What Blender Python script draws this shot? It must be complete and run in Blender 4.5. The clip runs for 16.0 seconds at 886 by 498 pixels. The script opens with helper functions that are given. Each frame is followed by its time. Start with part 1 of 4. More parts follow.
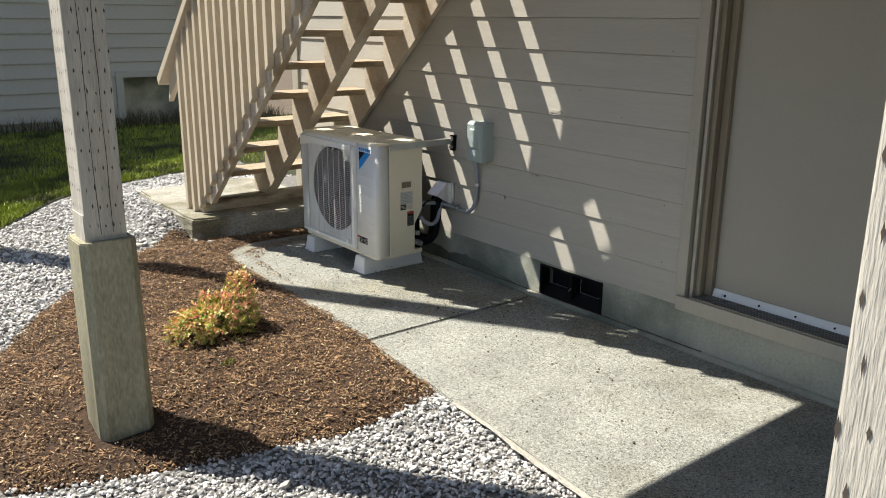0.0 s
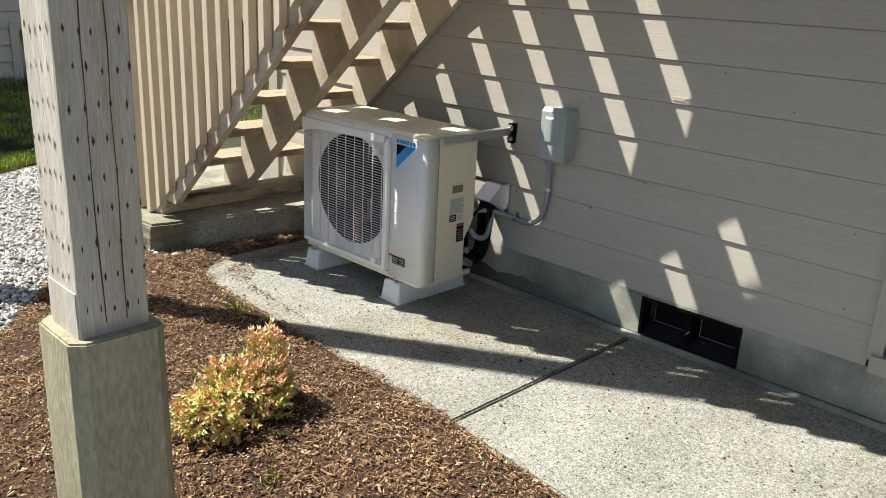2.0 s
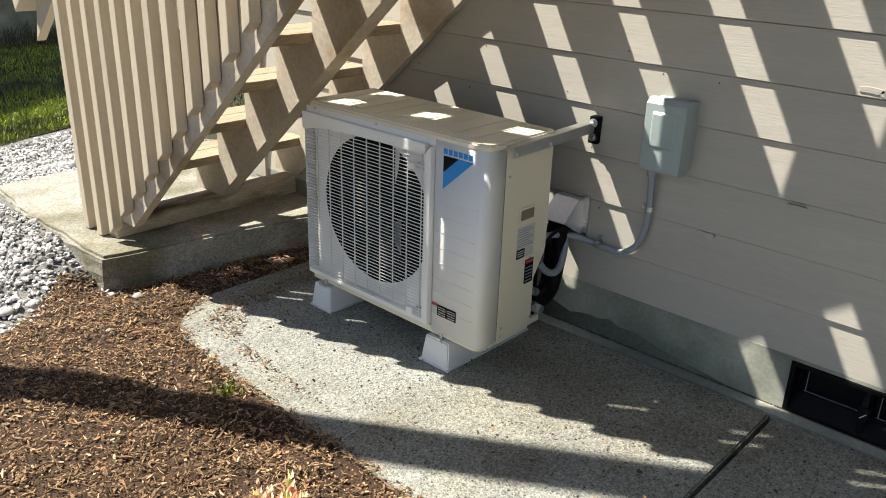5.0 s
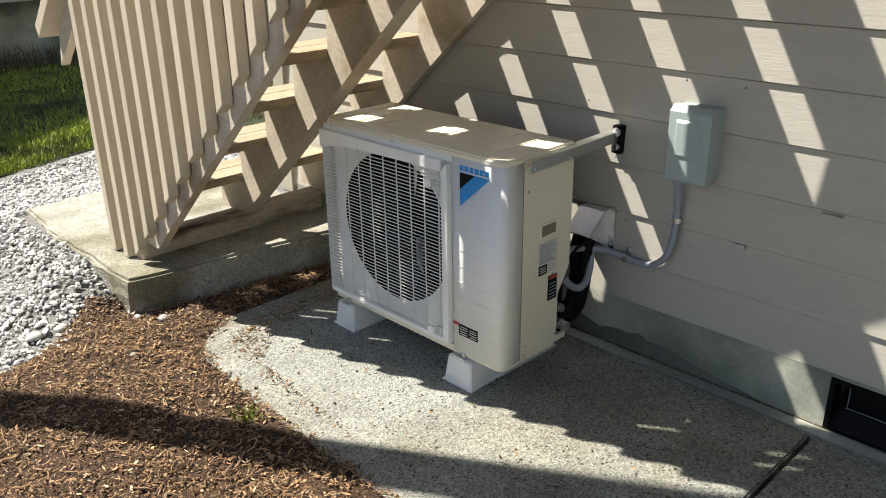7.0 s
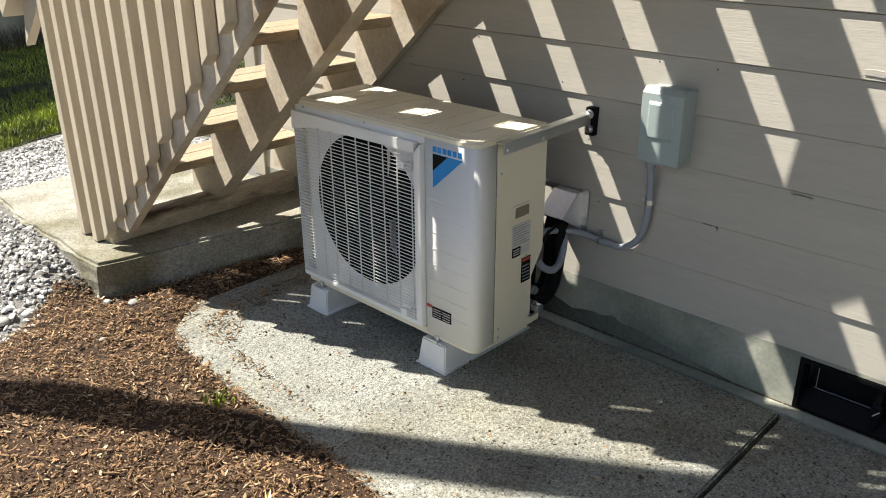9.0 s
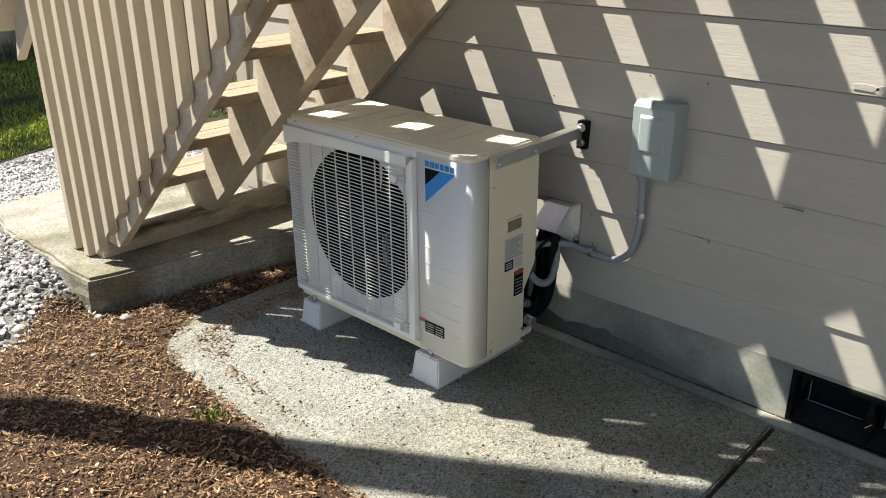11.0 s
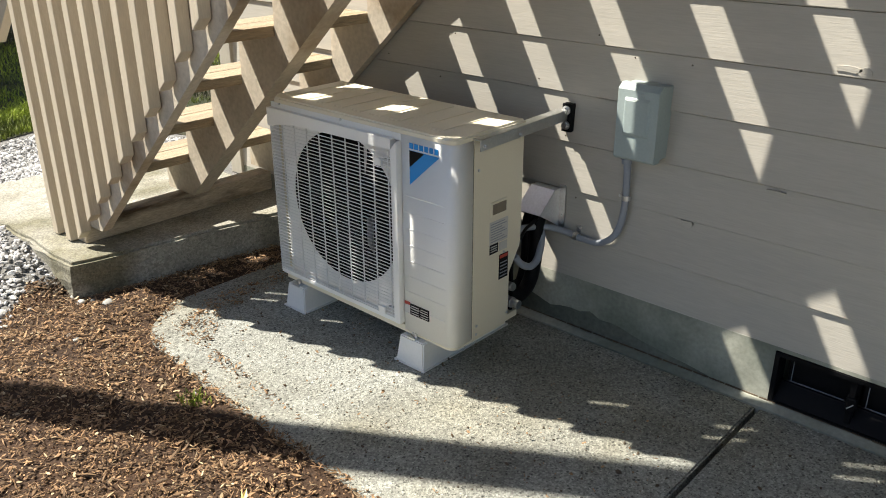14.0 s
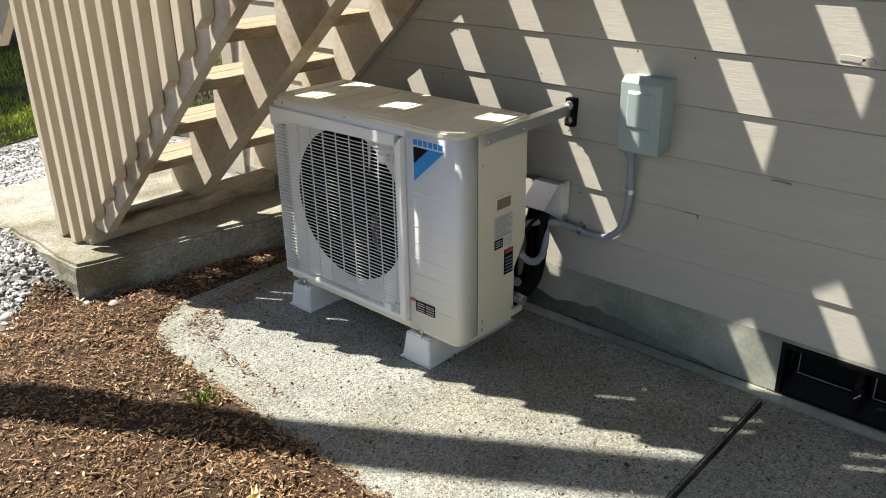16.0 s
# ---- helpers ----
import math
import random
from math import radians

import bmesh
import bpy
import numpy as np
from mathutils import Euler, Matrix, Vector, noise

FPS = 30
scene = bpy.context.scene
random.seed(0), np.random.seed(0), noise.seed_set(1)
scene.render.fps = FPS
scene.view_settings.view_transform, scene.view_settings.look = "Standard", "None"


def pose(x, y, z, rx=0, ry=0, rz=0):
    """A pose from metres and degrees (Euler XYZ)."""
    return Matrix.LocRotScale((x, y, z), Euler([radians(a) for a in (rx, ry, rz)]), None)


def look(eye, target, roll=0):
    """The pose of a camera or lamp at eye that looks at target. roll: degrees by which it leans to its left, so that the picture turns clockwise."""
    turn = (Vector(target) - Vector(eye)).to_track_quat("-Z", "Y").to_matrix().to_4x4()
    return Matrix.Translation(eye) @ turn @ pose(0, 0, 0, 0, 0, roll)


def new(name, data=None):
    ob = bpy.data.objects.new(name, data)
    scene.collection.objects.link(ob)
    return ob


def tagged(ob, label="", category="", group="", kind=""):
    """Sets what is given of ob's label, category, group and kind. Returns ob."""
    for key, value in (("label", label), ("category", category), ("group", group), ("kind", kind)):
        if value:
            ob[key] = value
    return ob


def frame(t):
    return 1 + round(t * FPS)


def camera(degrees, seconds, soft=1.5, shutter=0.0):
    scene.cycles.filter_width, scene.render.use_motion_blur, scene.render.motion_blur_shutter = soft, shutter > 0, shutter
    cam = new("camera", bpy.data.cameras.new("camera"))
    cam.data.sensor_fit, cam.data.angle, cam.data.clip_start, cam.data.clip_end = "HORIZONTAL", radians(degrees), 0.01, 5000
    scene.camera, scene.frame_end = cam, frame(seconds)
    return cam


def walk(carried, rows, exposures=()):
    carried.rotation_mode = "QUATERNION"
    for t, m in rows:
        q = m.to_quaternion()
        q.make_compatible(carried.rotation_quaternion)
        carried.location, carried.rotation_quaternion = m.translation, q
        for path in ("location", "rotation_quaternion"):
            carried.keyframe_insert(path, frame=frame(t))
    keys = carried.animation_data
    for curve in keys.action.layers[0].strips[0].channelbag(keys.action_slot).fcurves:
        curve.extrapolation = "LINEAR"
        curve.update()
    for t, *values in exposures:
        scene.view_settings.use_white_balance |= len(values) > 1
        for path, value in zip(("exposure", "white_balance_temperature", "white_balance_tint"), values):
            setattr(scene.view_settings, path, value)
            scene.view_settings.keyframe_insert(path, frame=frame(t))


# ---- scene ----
cam = camera(56.9, 16.0, soft=1.0)
PATH = [
    (0, (-0.052, 0.170, 1.497), (1.142, 1.680, 0.956), 0.5),
    (0.5, (0.011, 0.507, 1.503), (1.228, 1.993, 0.942), 1.1),
    (1, (0.049, 0.864, 1.489), (1.362, 2.259, 0.914), 1.9),
    (1.5, (0.132, 1.258, 1.450), (1.472, 2.620, 0.858), 2.1),
    (2, (0.124, 1.597, 1.427), (1.490, 2.921, 0.809), 2.8),
    (2.5, (0.084, 1.844, 1.449), (1.481, 3.126, 0.812), 2.4),
    (3, (0.165, 2.053, 1.429), (1.593, 3.292, 0.774), 1.9),
    (5.5, (0.785, 2.613, 1.443), (2.103, 3.882, 0.636), 1.0),
    (6, (0.819, 2.591, 1.459), (2.054, 3.918, 0.614), 0.5),
    (6.5, (0.830, 2.587, 1.468), (2.088, 3.913, 0.655), -0.4),
    (7, (0.828, 2.582, 1.469), (2.123, 3.905, 0.709), -0.9),
    (7.5, (0.821, 2.587, 1.453), (2.132, 3.886, 0.683), -0.4),
    (8, (0.839, 2.580, 1.450), (2.156, 3.862, 0.662), -0.1),
    (10.5, (0.835, 2.578, 1.451), (2.173, 3.842, 0.670), -0.6),
    (11, (0.841, 2.581, 1.461), (2.186, 3.847, 0.695), -0.4),
    (11.5, (0.832, 2.576, 1.455), (2.181, 3.844, 0.697), -0.3),
    (12, (0.831, 2.577, 1.451), (2.183, 3.838, 0.685), -0.3),
    (12.5, (0.847, 2.585, 1.450), (2.198, 3.835, 0.668), -0.1),
    (13, (0.850, 2.586, 1.451), (2.207, 3.823, 0.659), -0.1),
    (13.5, (0.854, 2.582, 1.443), (2.217, 3.814, 0.652), 0.1),
    (14, (0.845, 2.575, 1.442), (2.204, 3.811, 0.650), -0.1),
    (14.5, (0.842, 2.565, 1.440), (2.185, 3.818, 0.650), -0.6),
    (15, (0.844, 2.564, 1.436), (2.194, 3.821, 0.660), -0.5),
    (15.5, (0.836, 2.576, 1.437), (2.192, 3.822, 0.655), -0.5),
    (16, (0.832, 2.576, 1.428), (2.188, 3.816, 0.639), -0.9),
]
walk(cam, [(t, look(eye, target, roll)) for t, eye, target, roll in PATH], exposures=[(0, 1.12), (4, 1.26), (16, 1.26)])

# ---- world, sun ----
SUN = Vector((0.537, -0.870, -1.47)).normalized()
world = bpy.data.worlds.new("world")
scene.world = world
world.use_nodes = True
_sky = world.node_tree.nodes.new("ShaderNodeTexSky")
_sky.sky_type = "NISHITA"
_sky.sun_disc = False
_sky.sun_elevation = radians(55.8)
_sky.sun_rotation = radians(328.3)
world.node_tree.nodes["Background"].inputs["Strength"].default_value = 0.060
world.node_tree.links.new(_sky.outputs[0], world.node_tree.nodes["Background"].inputs["Color"])
_sun = bpy.data.lights.new("sun", "SUN")
_sun.energy, _sun.angle, _sun.color = 4.7, radians(0.53), (1.0, 0.935, 0.82)
new("sun", _sun).matrix_world = look((0, 0, 20), Vector((0, 0, 20)) + SUN)


# ---- materials ----
def mat(name, base, rough=0.7, metal=0.0, var=0.25, scale=8.0, fine=120.0, bump=0.3, dist=0.002, stretch=(1, 1, 1), isl=0.0, spec=0.5, second=None, amount=0.5, obj=0.0, grain=0.0, pits=0.0):
    """Base colour with stains at one scale, grain at a second, bump; isl: variation piece by piece; second: a second colour in patches."""
    m = bpy.data.materials.new(name)
    m.use_nodes = True
    n, l = m.node_tree.nodes, m.node_tree.links
    p = n["Principled BSDF"]
    p.inputs["Roughness"].default_value, p.inputs["Metallic"].default_value = rough, metal
    p.inputs["Specular IOR Level"].default_value = spec
    co = n.new("ShaderNodeTexCoord")
    mp = n.new("ShaderNodeMapping")
    mp.inputs["Scale"].default_value = stretch
    l.new(co.outputs["Object"], mp.inputs["Vector"])
    big, small = n.new("ShaderNodeTexNoise"), n.new("ShaderNodeTexNoise")
    big.inputs["Scale"].default_value, small.inputs["Scale"].default_value = scale, fine
    big.inputs["Detail"].default_value, small.inputs["Detail"].default_value = 6, 4
    big.inputs["Roughness"].default_value = 0.62
    for t in (big, small):
        l.new(mp.outputs[0], t.inputs["Vector"])
    add = n.new("ShaderNodeMath")
    add.operation = "ADD"
    l.new(big.outputs["Fac"], add.inputs[0])
    l.new(small.outputs["Fac"], add.inputs[1])
    rng = n.new("ShaderNodeMapRange")
    rng.inputs["From Min"].default_value, rng.inputs["From Max"].default_value = 0.65, 1.35
    rng.inputs["To Min"].default_value, rng.inputs["To Max"].default_value = 1 - var, 1 + var
    l.new(add.outputs[0], rng.inputs["Value"])
    fac = rng.outputs[0]
    if grain:
        sp = n.new("ShaderNodeTexVoronoi")
        sp.inputs["Scale"].default_value = fine * 0.9
        l.new(mp.outputs[0], sp.inputs["Vector"])
        bw = n.new("ShaderNodeSeparateColor")
        l.new(sp.outputs["Color"], bw.inputs[0])
        gr = n.new("ShaderNodeMapRange")
        gr.inputs["To Min"].default_value, gr.inputs["To Max"].default_value = 1 - grain, 1 + grain
        l.new(bw.outputs[0], gr.inputs["Value"])
        gm = n.new("ShaderNodeMath")
        gm.operation = "MULTIPLY"
        l.new(fac, gm.inputs[0])
        l.new(gr.outputs[0], gm.inputs[1])
        fac = gm.outputs[0]
    if pits:
        # round pebbles and pits, some darker and some paler than the cement
        for size, lo, hi in ((pits, 0.34, 1.45), (pits * 0.55, 0.30, 1.25)):
            vo = n.new("ShaderNodeTexVoronoi")
            vo.inputs["Scale"].default_value = size
            l.new(mp.outputs[0], vo.inputs["Vector"])
            sc = n.new("ShaderNodeSeparateColor")
            l.new(vo.outputs["Color"], sc.inputs[0])
            ramp = n.new("ShaderNodeValToRGB")
            ramp.color_ramp.interpolation = "CONSTANT"
            ramp.color_ramp.elements[0].color = (lo, lo, lo, 1)
            ramp.color_ramp.elements[1].position = 0.17 if size == pits else 0.08
            ramp.color_ramp.elements[1].color = (1, 1, 1, 1)
            e = ramp.color_ramp.elements.new(0.80 if size == pits else 0.92)
            e.color = (hi, hi, hi, 1)
            l.new(sc.outputs[1], ramp.inputs[0])
            disc_r = n.new("ShaderNodeMapRange")
            disc_r.inputs["From Min"].default_value, disc_r.inputs["From Max"].default_value = 0.30, 0.48
            disc_r.inputs["To Min"].default_value, disc_r.inputs["To Max"].default_value = 1, 0
            l.new(vo.outputs["Distance"], disc_r.inputs["Value"])
            mx = n.new("ShaderNodeMix")
            mx.inputs["A"].default_value = 1.0
            l.new(disc_r.outputs[0], mx.inputs["Factor"])
            l.new(ramp.outputs[0], mx.inputs["B"])
            pm = n.new("ShaderNodeMath")
            pm.operation = "MULTIPLY"
            l.new(fac, pm.inputs[0])
            l.new(mx.outputs["Result"], pm.inputs[1])
            fac = pm.outputs[0]
    for on, src in ((isl, "ShaderNodeNewGeometry"), (obj, "ShaderNodeObjectInfo")):
        if on:
            g = n.new(src)
            r2 = n.new("ShaderNodeMapRange")
            r2.inputs["To Min"].default_value, r2.inputs["To Max"].default_value = 1 - on, 1 + on
            l.new(g.outputs["Random Per Island" if src.endswith("Geometry") else "Random"], r2.inputs["Value"])
            mul = n.new("ShaderNodeMath")
            mul.operation = "MULTIPLY"
            l.new(fac, mul.inputs[0])
            l.new(r2.outputs[0], mul.inputs[1])
            fac = mul.outputs[0]
    col = n.new("ShaderNodeMix")
    col.data_type = "RGBA"
    col.inputs["A"].default_value = (*base, 1)
    col.inputs["B"].default_value = (*(second or base), 1)
    if second:
        pn = n.new("ShaderNodeTexNoise")
        pn.inputs["Scale"].default_value = scale * 0.37
        pn.inputs["Detail"].default_value = 5
        l.new(mp.outputs[0], pn.inputs["Vector"])
        pr = n.new("ShaderNodeMapRange")
        pr.inputs["From Min"].default_value, pr.inputs["From Max"].default_value = 0.62 - 0.25 * amount, 0.72 - 0.12 * amount
        l.new(pn.outputs["Fac"], pr.inputs["Value"])
        l.new(pr.outputs[0], col.inputs["Factor"])
    else:
        col.inputs["Factor"].default_value = 0
    out = n.new("ShaderNodeVectorMath")
    out.operation = "SCALE"
    l.new(col.outputs["Result"], out.inputs[0])
    l.new(fac, out.inputs["Scale"])
    l.new(out.outputs[0], p.inputs["Base Color"])
    if bump:
        b = n.new("ShaderNodeBump")
        b.inputs["Strength"].default_value, b.inputs["Distance"].default_value = bump, dist
        l.new(add.outputs[0], b.inputs["Height"])
        l.new(b.outputs[0], p.inputs["Normal"])
    return m


M_SIDING = mat("painted_siding", (0.425, 0.405, 0.360), 0.6, var=0.08, scale=3, fine=30, bump=0.22, dist=0.003, stretch=(8, 0.6, 8), obj=0.03)
M_TRIM = mat("painted_trim", (0.385, 0.361, 0.307), 0.55, var=0.10, scale=4, fine=60, bump=0.25, stretch=(4, 4, 0.5))
M_TRIMD = mat("brown_jamb_paint", (0.22, 0.185, 0.135), 0.6, var=0.12, scale=4, fine=60, bump=0.25, stretch=(4, 4, 0.5))
M_DOOR = mat("painted_door_panel", (0.340, 0.320, 0.275), 0.55, var=0.06, scale=2, fine=160, bump=0.15)
M_FOUND = mat("foundation_concrete", (0.370, 0.375, 0.320), 0.85, var=0.20, scale=5, fine=70, bump=0.3, dist=0.003, second=(0.16, 0.178, 0.145), amount=0.62)
M_DAMP = mat("damp_concrete", (0.115, 0.125, 0.105), 0.7, var=0.30, scale=6, fine=60, bump=0.3, dist=0.003, second=(0.075, 0.082, 0.065), amount=0.5)
M_PAD = mat("aggregate_concrete", (0.262, 0.268, 0.242), 0.93, var=0.34, scale=3.2, fine=170, bump=1.0, dist=0.006, second=(0.215, 0.208, 0.165), amount=0.5, grain=0.36, pits=170)
M_SLAB = mat("old_concrete", (0.33, 0.318, 0.272), 0.95, var=0.30, scale=7, fine=140, bump=0.7, dist=0.006, second=(0.17, 0.16, 0.11), amount=0.5, grain=0.24)
M_PIER = mat("pier_concrete", (0.29, 0.275, 0.19), 0.9, var=0.34, scale=6, fine=80, bump=0.5, dist=0.004, stretch=(1.6, 1.6, 0.45), second=(0.15, 0.14, 0.09), amount=0.6, grain=0.08)
M_POST = mat("weathered_painted_post", (0.484, 0.462, 0.409), 0.75, var=0.22, scale=5, fine=50, bump=0.7, dist=0.004, stretch=(5, 5, 0.5), second=(0.46, 0.42, 0.355), amount=0.3)
M_HOLE = mat("incision_dark_wood", (0.07, 0.055, 0.045), 0.9, var=0.2, bump=0)
M_STAIR = mat("painted_stair_lumber", (0.473, 0.421, 0.340), 0.7, var=0.20, scale=6, fine=60, bump=0.5, dist=0.003, obj=0.07, second=(0.27, 0.20, 0.125), amount=0.28)
M_PLATE = mat("rotting_timber_plate", (0.52, 0.44, 0.33), 0.85, var=0.36, scale=7, fine=50, bump=0.9, dist=0.005, stretch=(0.8, 4, 4), second=(0.075, 0.05, 0.03), amount=0.42)
M_TREAD = mat("weathered_tread_lumber", (0.328, 0.265, 0.183), 0.8, var=0.34, scale=5, fine=40, bump=0.8, dist=0.004, stretch=(0.5, 7, 7), obj=0.08, second=(0.30, 0.215, 0.13), amount=0.4)
M_BAL = mat("painted_baluster", (0.490, 0.430, 0.335), 0.65, var=0.12, scale=4, fine=60, bump=0.3, stretch=(5, 5, 0.6), obj=0.05)
M_UNIT = mat("ivory_powder_coat", (0.790, 0.730, 0.580), 0.42, var=0.03, scale=3, fine=300, bump=0.05)
M_UNITF = mat("ivory_plastic_front", (0.840, 0.840, 0.820), 0.42, var=0.03, scale=3, fine=300, bump=0.05)
M_GRILLE = mat("ivory_grille_wire", (0.768, 0.768, 0.758), 0.4, var=0.03, bump=0)
M_BLACK = mat("black_plastic", (0.005, 0.005, 0.006), 0.55, var=0.15, bump=0.1, spec=0.12)
# near-black colour stands in for the shade deep inside openings
M_DARK = mat("unlit_cavity_black", (0.006, 0.006, 0.007), 0.7, var=0.1, bump=0, spec=0.15)
M_BLUE = mat("blue_badge", (0.012, 0.26, 0.68), 0.35, var=0.03, bump=0)
M_WHITE = mat("white_vinyl_block", (0.80, 0.80, 0.79), 0.45, var=0.04, bump=0.05)
M_LABEL = mat("silver_label", (0.58, 0.57, 0.54), 0.4, var=0.04, bump=0)
M_RED = mat("red_label_print", (0.45, 0.06, 0.04), 0.5, var=0.05, bump=0)
M_GREY = mat("grey_enclosure_paint", (0.32, 0.385, 0.385), 0.45, var=0.06, scale=6, bump=0.08)
M_CONDUIT = mat("grey_flexible_conduit", (0.27, 0.295, 0.34), 0.5, var=0.08, bump=0.05)
M_ZINC = mat("galvanised_metal", (0.62, 0.63, 0.64), 0.35, metal=1.0, var=0.15, scale=20, bump=0.1)
M_HOOD = mat("dull_zinc_sheet", (0.74, 0.76, 0.80), 0.36, metal=0.7, var=0.10, scale=14, bump=0.08)
M_ALU = mat("aluminium_angle", (0.68, 0.68, 0.66), 0.38, metal=1.0, var=0.10, scale=10, bump=0.05)
M_THRESH = mat("dark_anodised_threshold", (0.16, 0.155, 0.145), 0.4, metal=0.4, var=0.15, bump=0.05)
M_STRIP = mat("bright_door_sweep", (0.74, 0.76, 0.78), 0.35, metal=0.0, var=0.05, bump=0.03)
M_SOIL = mat("bare_soil", (0.10, 0.075, 0.05), 0.95, var=0.4, scale=4, fine=60, bump=0.8, dist=0.01)
M_MULCH = mat("bark_mulch_bed", (0.048, 0.025, 0.012), 0.95, var=0.6, scale=5, fine=90, bump=1.0, dist=0.012)
M_CHIP = mat("bark_chips", (0.212, 0.131, 0.069), 0.85, var=0.5, scale=4, fine=150, bump=0.3, isl=0.72)
M_CHIPL = mat("pale_wood_chips", (0.460, 0.350, 0.215), 0.8, var=0.25, scale=20, fine=150, bump=0.3, isl=0.4)
M_GRAVELB = mat("gravel_bed", (0.17, 0.165, 0.155), 0.95, var=0.5, scale=30, fine=90, bump=1.0, dist=0.012)
M_STONE = mat("crushed_grey_stone", (0.460, 0.455, 0.445), 0.85, var=0.2, scale=30, fine=160, bump=0.4, isl=0.48)
M_COBBLE = mat("river_pebble", (0.400, 0.395, 0.370), 0.8, var=0.2, scale=20, fine=120, bump=0.3, obj=0.25)
# soil colour kept very dark to deepen the lawn's shade; brown patches are its own
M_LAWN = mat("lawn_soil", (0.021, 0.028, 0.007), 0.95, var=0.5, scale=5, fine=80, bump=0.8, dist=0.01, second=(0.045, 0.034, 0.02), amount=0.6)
M_WEED = mat("dry_weeds", (0.085, 0.075, 0.035), 0.8, var=0.3, scale=3, fine=20, bump=0, isl=0.5)
# dark second colour puts the lawn's shade into the blades as patches
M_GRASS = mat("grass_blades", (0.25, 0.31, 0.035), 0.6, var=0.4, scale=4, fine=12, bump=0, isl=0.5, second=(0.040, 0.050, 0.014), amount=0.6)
M_FABRIC = mat("white_edging_fabric", (0.62, 0.60, 0.54), 0.9, var=0.2, scale=20, fine=120, bump=0.4)
M_NEIGH = mat("neighbour_siding_paint", (0.372, 0.378, 0.344), 0.6, var=0.06, scale=2, fine=30, bump=0.2, obj=0.03)
M_ROOF = mat("asphalt_shingle", (0.06, 0.06, 0.062), 0.95, var=0.3, scale=6, fine=80, bump=0.5)
M_TWIG = mat("shrub_twig", (0.13, 0.075, 0.045), 0.8, var=0.2, bump=0.2)
M_LEAFG = mat("shrub_leaf_green", (0.34, 0.44, 0.09), 0.5, var=0.2, scale=20, fine=60, bump=0, isl=0.4)
M_LEAFY = mat("shrub_leaf_gold", (0.74, 0.62, 0.26), 0.5, var=0.2, scale=20, fine=60, bump=0, isl=0.3)
M_LEAFR = mat("shrub_leaf_coral", (0.80, 0.40, 0.27), 0.5, var=0.2, scale=20, fine=60, bump=0, isl=0.35)


# ---- mesh helpers ----
def box(bm, x0, x1, y0, y1, z0, z1, bevel=0.0):
    """A box, added to bm; bevel rounds its edges."""
    vs = [bm.verts.new(c) for c in ((x0, y0, z0), (x1, y0, z0), (x1, y1, z0), (x0, y1, z0), (x0, y0, z1), (x1, y0, z1), (x1, y1, z1), (x0, y1, z1))]
    fs = [bm.faces.new([vs[i] for i in f]) for f in ((3, 2, 1, 0), (4, 5, 6, 7), (0, 1, 5, 4), (1, 2, 6, 5), (2, 3, 7, 6), (3, 0, 4, 7))]
    if bevel:
        bmesh.ops.bevel(bm, geom=list({e for f in fs for e in f.edges}), offset=bevel, segments=2, affect="EDGES", profile=0.6)
    return vs


def prism(bm, pts, axis, a, b, bevel=0.0):
    """The outline pts, drawn in the plane across axis (0 x: points y, z; 1 y: points x, z; 2 z: points x, y), pushed from a to b."""
    def at(p, v):
        return {0: (v, p[0], p[1]), 1: (p[0], v, p[1]), 2: (p[0], p[1], v)}[axis]
    lo, hi = [bm.verts.new(at(p, a)) for p in pts], [bm.verts.new(at(p, b)) for p in pts]
    n = len(pts)
    fs = [bm.faces.new(lo), bm.faces.new(hi[::-1])]
    fs += [bm.faces.new((lo[i], hi[i], hi[(i + 1) % n], lo[(i + 1) % n])) for i in range(n)]
    bmesh.ops.recalc_face_normals(bm, faces=fs)
    if bevel:
        bmesh.ops.bevel(bm, geom=list({e for f in fs for e in f.edges}), offset=bevel, segments=2, affect="EDGES", profile=0.6)
    return fs


def rod(bm, a, b, r, sides=10, r2=None):
    """A round bar from a to b."""
    a, b = Vector(a), Vector(b)
    q = (b - a).to_track_quat("Z", "Y").to_matrix().to_4x4()
    bmesh.ops.create_cone(bm, cap_ends=True, segments=sides, radius1=r, radius2=r if r2 is None else r2, depth=(b - a).length, matrix=Matrix.Translation((a + b) / 2) @ q)


def tube(bm, path, r, sides=10):
    """A hose along a list of points, smoothed by Catmull-Rom."""
    P = [Vector(p) for p in path]
    P = [2 * P[0] - P[1]] + P + [2 * P[-1] - P[-2]]
    line = []
    for i in range(1, len(P) - 2):
        for k in range(8):
            t = k / 8
            line.append(0.5 * (2 * P[i] + (P[i + 1] - P[i - 1]) * t + (2 * P[i - 1] - 5 * P[i] + 4 * P[i + 1] - P[i + 2]) * t * t + (3 * P[i] - P[i - 1] - 3 * P[i + 1] + P[i + 2]) * t ** 3))
    line.append(P[-2])
    rings = []
    up = Vector((0.3, 0.2, 1)).normalized()
    for i, p in enumerate(line):
        d = (line[min(i + 1, len(line) - 1)] - line[max(i - 1, 0)]).normalized()
        u = (up - d * up.dot(d)).normalized()
        up = u
        v = d.cross(u)
        rings.append([bm.verts.new(p + r * (math.cos(2 * math.pi * k / sides) * u + math.sin(2 * math.pi * k / sides) * v)) for k in range(sides)])
    for ra, rb in zip(rings, rings[1:]):
        for k in range(sides):
            bm.faces.new((ra[k], ra[(k + 1) % sides], rb[(k + 1) % sides], rb[k])).smooth = True
    bm.faces.new(rings[0][::-1])
    bm.faces.new(rings[-1])


